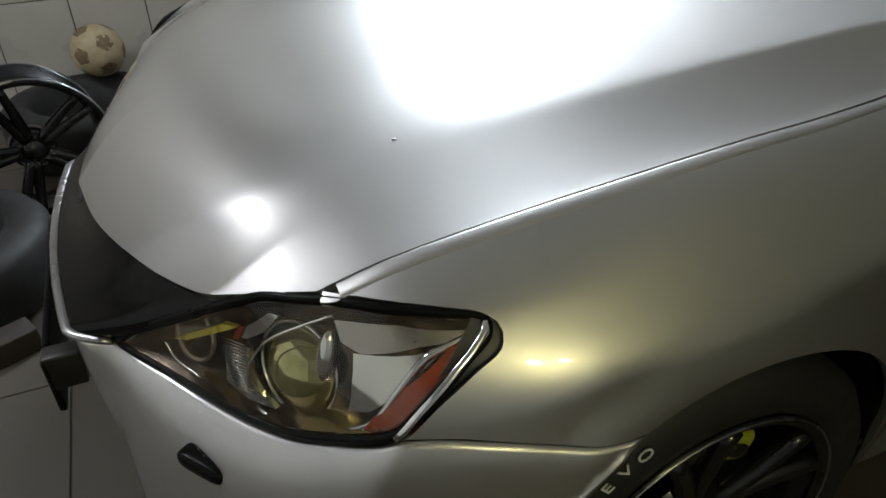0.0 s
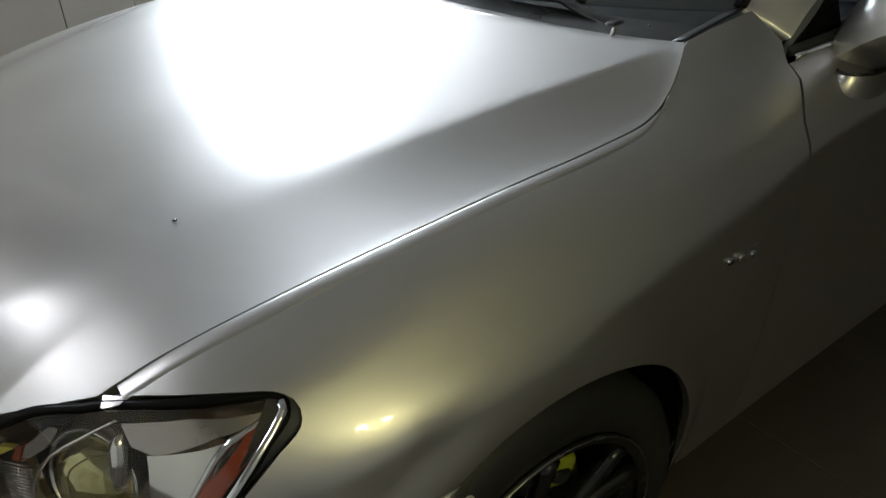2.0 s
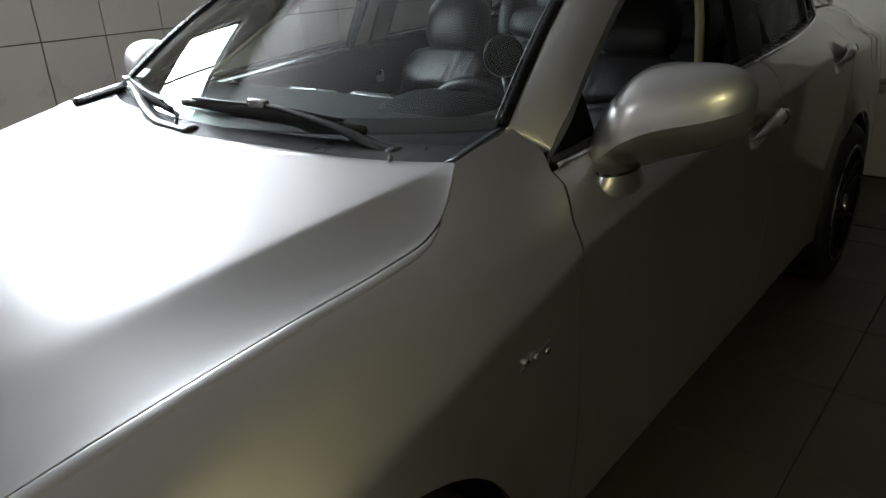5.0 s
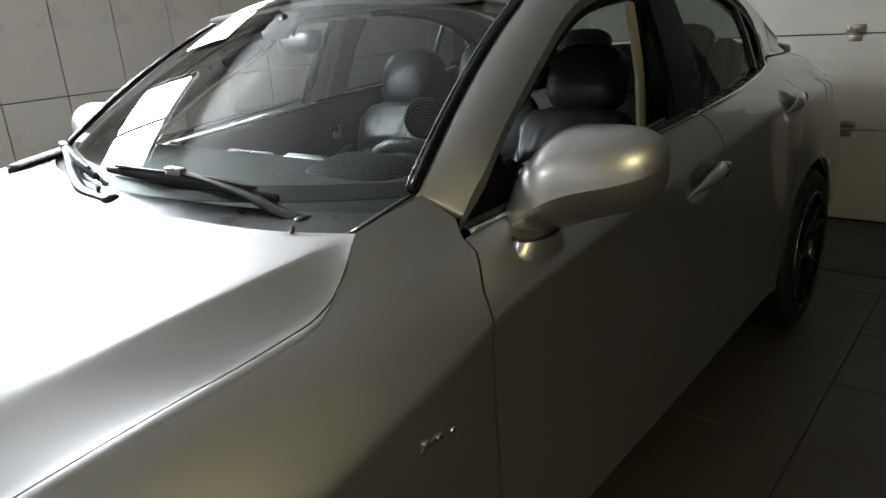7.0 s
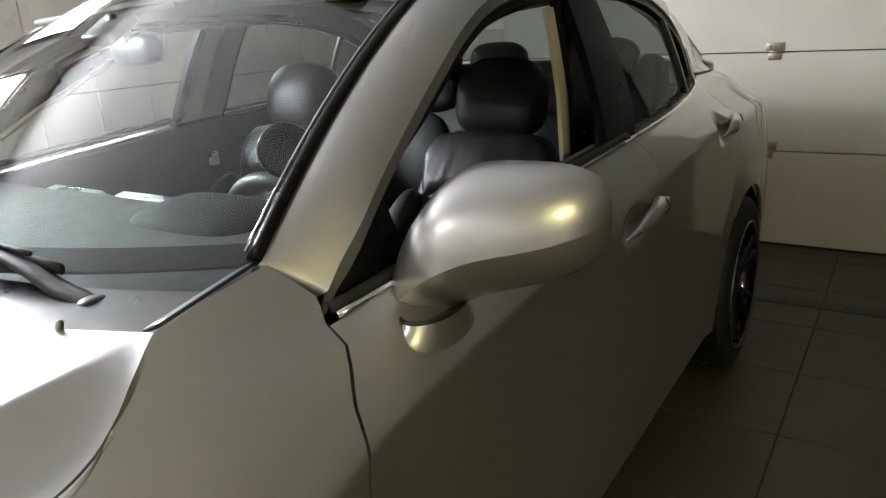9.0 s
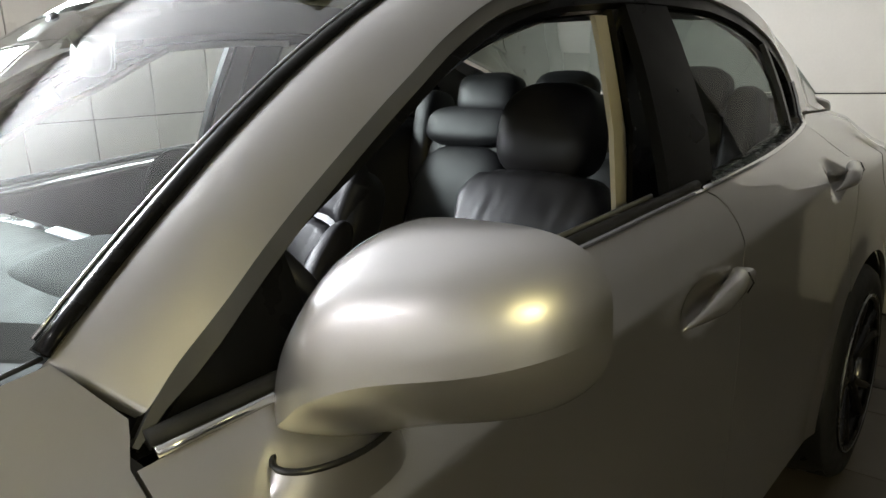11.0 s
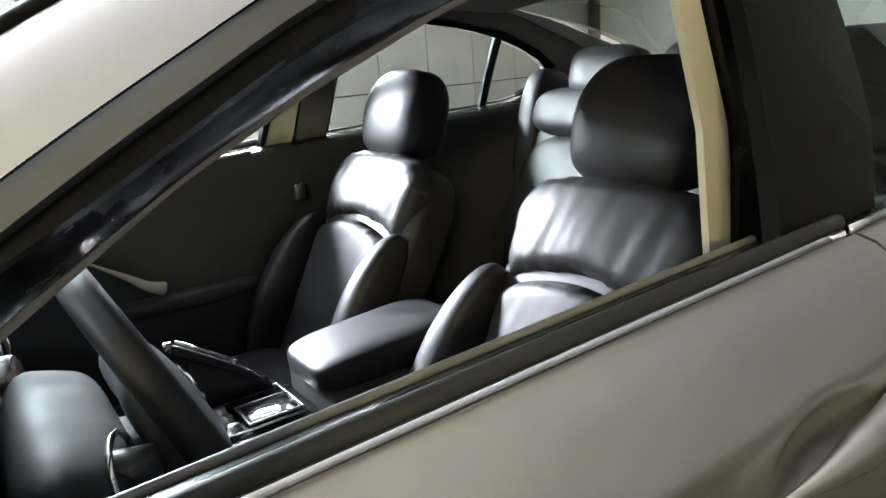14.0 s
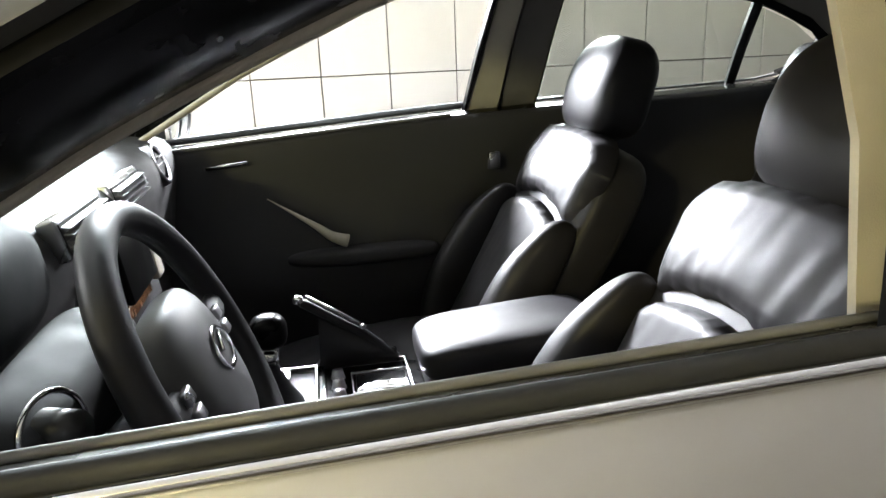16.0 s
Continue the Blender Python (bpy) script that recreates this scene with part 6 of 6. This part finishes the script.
def seat(yc):
    base = pose(2.530, yc, 0.50, 0, 29, 0)

    def body(c):
        t = c.z / 0.29
        return (c.x + 0.012 * t, c.y * (1 - 0.10 * max(0, t) ** 3), c.z)
    st = part("front_seat", turned(pad_bm(0.068, 0.222, 0.285, p=5, q=5, nu=48, nv=30, shape=body), base @ Matrix.Translation((0.048, 0, 0.258))), LEATHER, car, "black leather front seat")
    top = smooth_line([(-0.205, 0.425), (-0.212, 0.468), (-0.188, 0.520), (-0.145, 0.548), (0.0, 0.556), (0.145, 0.548), (0.188, 0.520), (0.212, 0.468), (0.205, 0.425)], 40).tolist()
    low = smooth_line([(0.196, 0.368), (0.180, 0.332), (0.125, 0.356), (0.0, 0.374), (-0.125, 0.356), (-0.180, 0.332), (-0.196, 0.368)], 30).tolist()
    pillow("shoulder_pad", top + low, lambda y, z: -0.046 + 0.30 * y * y + 0.9 * (z - 0.45) ** 2 + folds(y, z, yc, 0.0035), base, st)
    mid = smooth_line([(-0.176, 0.318), (-0.125, 0.346), (0.0, 0.364), (0.125, 0.346), (0.176, 0.318)], 20).tolist()
    sides = smooth_line([(0.172, 0.24), (0.160, 0.12), (0.150, 0.0), (0.146, -0.06)], 12).tolist()
    pillow("backrest", mid + sides + [(-y, z) for y, z in sides[::-1]], lambda y, z: -0.040 - 0.012 * (1 - (y / 0.16) ** 2) + folds(y, z, yc + 3, 0.0022), base, st, roll=0.03, deep=0.03)
    for s in (-1, 1):
        def bolster(c, s=s):
            t = c.z / 0.24
            return (c.x - 0.030 * (1 - t * t) + 0.0015 * noise.noise(c * 14), c.y + s * 0.012 * (1 - t), c.z)
        part("bolster", turned(pad_bm(0.060, 0.042, 0.235, p=2.8, q=2.4, nu=32, nv=26, shape=bolster), base @ Matrix.Translation((-0.022, s * 0.206, 0.125))), LEATHER, st)
        part("headrest_post", turned(tube_bm([(0.0, s * 0.05, 0.50), (0.0, s * 0.05, 0.60)], 0.006, 8), base @ Matrix.Translation((0.01, 0, 0))), CHROME, st, "chrome headrest post")

    def head(c):
        k = max(0, c.z) / 0.105
        return (c.x * (1 - 0.25 * k * k) - 0.012 * (1 - (c.y / 0.14) ** 2) * (1 if c.x < 0 else 0.2) + 0.012 * k, c.y * (1 - 0.16 * k * k), c.z)
    part("headrest", turned(pad_bm(0.062, 0.130, 0.110, p=4.5, q=3.6, nu=56, nv=32, shape=head), pose(2.852, yc, 1.072, 0, 14, 0)), LEATHER, st)
    part("cushion", turned(pad_bm(0.27, 0.235, 0.075, p=4, q=3), pose(2.27, yc, 0.43, 0, -6, 0)), LEATHER, st)
    part("seat_rail", box_bm(2.05, 2.55, yc - 0.2, yc + 0.2, 0.24, 0.34, bevel=0.01), BLACK_TRIM, st)
    return st


seat(-0.355)
seat(0.408)
bench = part("rear_seat", turned(pad_bm(0.07, 0.60, 0.36, p=5, q=4), pose(3.395, 0, 0.785, 0, 24, 0)), LEATHER, car, "black leather rear bench")
for y in (-0.345, 0.345):
    part("rear_backrest", turned(pad_bm(0.05, 0.205, 0.22, p=3.4, q=3), pose(3.315, y, 0.75, 0, 24, 0)), LEATHER, bench)
    part("rear_shoulder", turned(pad_bm(0.05, 0.205, 0.075, p=3.4, q=3), pose(3.425, y, 1.015, 0, 24, 0)), LEATHER, bench)
    part("rear_headrest", turned(pad_bm(0.05, 0.130, 0.075, p=4.5, q=3.6), pose(3.47, -0.41 if y < 0 else 0.293, 1.125, 0, 16, 0)), LEATHER, bench)
    part("side_bolster", turned(pad_bm(0.09, 0.05, 0.20, p=4, q=3.4), pose(3.47, y * 1.68, 0.945, 0, 14, 0)), LEATHER, bench)
part("rear_headrest", turned(pad_bm(0.045, 0.115, 0.075, p=3.6, q=3.2), pose(3.49, 0, 1.125, 0, 16, 0)), LEATHER, bench)
part("rear_cushion", turned(pad_bm(0.26, 0.60, 0.09, p=5, q=3), pose(3.08, 0, 0.44, 0, -5, 0)), LEATHER, bench)
part("parcel_shelf", box_bm(3.48, 3.98, -0.60, 0.60, 0.985, 1.0), HEADLINER, car, "dark parcel shelf", smooth=False)
part("roof_lining_front", grid_bm(lambda u, v: shield(1.9 * u - 0.95, 0.955 + 0.045 * v) + Vector((0.01, 0, -0.02)), 16, 2), HEADLINER, car)
# inside mirror
im = part("inside_mirror", turned(pad_bm(0.022, 0.115, 0.034, p=3.4, q=3), pose(1.985, 0.03, 1.265, 0, 6, -14)), BLACK_TRIM, car, "black inside mirror")
part("inside_mirror_glass", turned(box_bm(0.0, 0.004, -0.10, 0.10, -0.026, 0.026, bevel=0.001), pose(2.006, 0.03, 1.266, 0, 6, -14)), MIRROR, im, "mirror glass")
part("mirror_stem", tube_bm([(1.975, 0.025, 1.28), (1.945, 0.01, 1.315), (1.92, 0.0, 1.325)], 0.012, 8), BLACK_TRIM, im)
sens = part("sensor_box", turned(box_bm(-0.04, 0.04, -0.045, 0.045, -0.012, 0.012, bevel=0.006), pose(1.915, 0.0, 1.305, 0, -33, 0)), BLACK_TRIM, car, "black sensor cover behind the windshield")
for y in (-0.33, 0.33):
    part("sun_visor", turned(box_bm(-0.075, 0.075, -0.18, 0.18, -0.008, 0.008, bevel=0.007), pose(2.12, y, 1.345, 0, -8, 0)), HEADLINER, car, "folded grey sun visor")
c0 = shield(0.885, 0.10) + Vector((0.004, 0, -0.004))
part("sticker", turned(box_bm(-0.018, 0.018, -0.02, 0.02, -0.0005, 0.0005), Matrix.Translation(c0) @ pose(0, 0, 0, 0, -33, 0)), STICKER, car, "pale blue sticker inside the windshield", smooth=False)

# ---- things on the floor ----


def spare_rim():
    r = empty("spare_alloy_rim", "dark alloy rim standing on the tiled floor", "rim")
    part("barrel", lathe_bm([(0.228, -0.10), (0.243, -0.105), (0.247, -0.098), (0.238, -0.085), (0.215, -0.07), (0.205, 0.02), (0.21, 0.09), (0.238, 0.10), (0.246, 0.112), (0.236, 0.115)], 72), RIM_DARK, r)
    part("front_lip", tube_bm([(0.243 * math.cos(a), -0.104, 0.243 * math.sin(a)) for a in np.linspace(0, 2 * math.pi, 72, endpoint=False)], 0.0035, 6, closed=True, up=(0, 1, 0)), SATIN, r, "bright front lip")
    part("rear_lip", tube_bm([(0.243 * math.cos(a), 0.113, 0.243 * math.sin(a)) for a in np.linspace(0, 2 * math.pi, 72, endpoint=False)], 0.0035, 6, closed=True, up=(0, 1, 0)), SATIN, r, "bright rear lip")
    for k in range(5):
        a = 2 * math.pi * k / 5 + 0.62
        sp = bmesh.new()
        for d in (-0.10, 0.10):
            tube_bm([((0.04 + 0.185 * t) * math.cos(a + d * (1.6 - 0.4 * t)), -0.045 - 0.045 * t * t, (0.04 + 0.185 * t) * math.sin(a + d * (1.6 - 0.4 * t))) for t in np.linspace(0, 1, 9)], 0.017, 10, up=(0, 1, 0), bm=sp, taper=lambda t: 1.1 - 0.25 * t)
        part("spoke", sp, RIM_DARK, r)
    part("hub", lathe_bm([(0.0, -0.062), (0.028, -0.062), (0.034, -0.058), (0.036, -0.05), (0.062, -0.052), (0.072, -0.03), (0.07, 0.0)], 40), RIM_DARK, r)
    part("centre_cap", lathe_bm([(0.0, -0.068), (0.018, -0.067), (0.026, -0.062)], 32), RIM_DARK, r, "worn centre cap")
    for k in range(5):
        a = 2 * math.pi * k / 5
        part("bolt_hole", turned(lathe_bm([(0.0, -0.050), (0.009, -0.053), (0.011, -0.056), (0.013, -0.05)], 14), Matrix.Translation((0.05 * math.cos(a), 0, 0.05 * math.sin(a)))), BLACK_TRIM, r)
    return r


rim_thing = spare_rim()
rim_thing.matrix_world = pose(-0.005, 1.20, 0.2475, -3, 0, 12)

tyre_low = tagged(part("old_tyre", turned(lathe_bm([(0.20, -0.10), (0.235, -0.11), (0.29, -0.10), (0.312, -0.07), (0.315, 0.0), (0.312, 0.07), (0.29, 0.10), (0.235, 0.11), (0.20, 0.10), (0.20, -0.10)], 64, "Z"), Matrix.Translation((0.15, 1.70, 0.11))), RUBBER), "black tyre lying flat by the tiled wall", "tyre")
# Second tyre is added to fill the shadowed floor before the rim.
tagged(part("old_tyre", turned(lathe_bm([(0.20, -0.10), (0.235, -0.11), (0.29, -0.10), (0.312, -0.07), (0.315, 0.0), (0.312, 0.07), (0.29, 0.10), (0.235, 0.11), (0.20, 0.10), (0.20, -0.10)], 64, "Z"), Matrix.Translation((-0.27, 0.76, 0.11))), RUBBER), "added black tyre that darkens the floor before the rim", "tyre")
ball = tagged(part("football", pad_bm(0.105, 0.105, 0.105, p=2, q=2, nu=40, nv=26), BALL), "worn cream and black football lying on a tyre", "ball")
ball.matrix_world = pose(0.235, 1.90, 0.325, 20, 35, 0)
PHI = (1 + 5 ** 0.5) / 2
corners = [Vector(v).normalized() for v in [(0, 1, PHI), (0, -1, PHI), (0, 1, -PHI), (0, -1, -PHI), (1, PHI, 0), (-1, PHI, 0), (1, -PHI, 0), (-1, -PHI, 0), (PHI, 0, 1), (PHI, 0, -1), (-PHI, 0, 1), (-PHI, 0, -1)]]
for k, c in enumerate(corners):
    others = sorted(corners, key=lambda o: (o - c).length)[1:6]
    ax = c.orthogonal().normalized()
    ay = c.cross(ax)
    others.sort(key=lambda o: math.atan2(o.dot(ay), o.dot(ax)))
    ring = [(c * 2 + o).normalized() * 0.1055 for o in others]
    bm = bmesh.new()
    vs = [bm.verts.new(p * 1.004) for p in ring]
    mid = bm.verts.new(c * 0.1075)
    for i in range(5):
        bm.faces.new((mid, vs[i], vs[(i + 1) % 5]))
    bmesh.ops.subdivide_edges(bm, edges=bm.edges[:], cuts=2)
    for v in bm.verts:
        v.co = v.co.normalized() * 0.1058
    bmesh.ops.recalc_face_normals(bm, faces=bm.faces[:])
    part("patch", bm, BALL_DARK, ball, "worn dark patch")
block = tagged(part("wood_block", turned(box_bm(-0.06, 0.06, -0.04, 0.04, 0, 0.07, bevel=0.006), pose(-0.085, 0.42, -0.002, 0, 0, 25)), BLOCK_WOOD), "small dark wooden block on the floor", "wood block")

# ---- tiles ----


def tile_mesh(name, sx, sy, sz, bevel, mat):
    bm = box_bm(-sx / 2, sx / 2, -sy / 2, sy / 2, -sz / 2, sz / 2, bevel=bevel, seg=1)
    me = bpy.data.meshes.new(name)
    bm.to_mesh(me)
    bm.free()
    me.materials.append(mat)
    return me


TX, TZ = 0.298, 0.552
wall_me = tile_mesh("tile", TX - 0.005, 0.012, TZ - 0.005, 0.0015, TILE)
rng = random.Random(4)
i0 = int((X0 - 1.953) / TX)
for i in range(i0, 12):
    for k in range(-1, 4):
        x, z = 1.953 + TX * (i + 0.5), 0.503 + TZ * (k + 0.5)
        lo, hi = max(0.0, z - TZ / 2), min(ZC, z + TZ / 2)
        if hi - lo < 0.02 or x + TX / 2 > X1 + 0.02 or any(w[0] < x < w[1] and w[2] < z < w[3] for w in (WIN, WIN_2)):
            continue
        ob = new("tile", wall_me)
        ob.parent = wall_tiled
        ob.location = (x, Y1 - 0.004 + rng.uniform(-0.0006, 0.0006), (lo + hi) / 2)
        ob.scale = (1, 1, (hi - lo) / TZ)
        ob.rotation_euler = (rng.uniform(-0.001, 0.001), 0, rng.uniform(-0.001, 0.001))
FT = 0.45
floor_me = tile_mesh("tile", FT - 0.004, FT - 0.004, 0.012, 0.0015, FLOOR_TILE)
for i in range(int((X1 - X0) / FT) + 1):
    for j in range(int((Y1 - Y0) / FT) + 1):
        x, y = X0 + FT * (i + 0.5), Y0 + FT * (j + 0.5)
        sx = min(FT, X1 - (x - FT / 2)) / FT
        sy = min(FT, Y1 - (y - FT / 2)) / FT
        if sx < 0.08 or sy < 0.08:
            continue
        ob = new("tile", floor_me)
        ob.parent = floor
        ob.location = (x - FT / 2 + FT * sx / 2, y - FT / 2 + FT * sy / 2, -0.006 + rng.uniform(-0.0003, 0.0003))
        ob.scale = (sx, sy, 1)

for ob in scene.objects:
    if ob.type == "MESH" and ob.data.materials and ob.data.materials[0] in (GLASS, LENS):
        pane_shadow_off(ob)
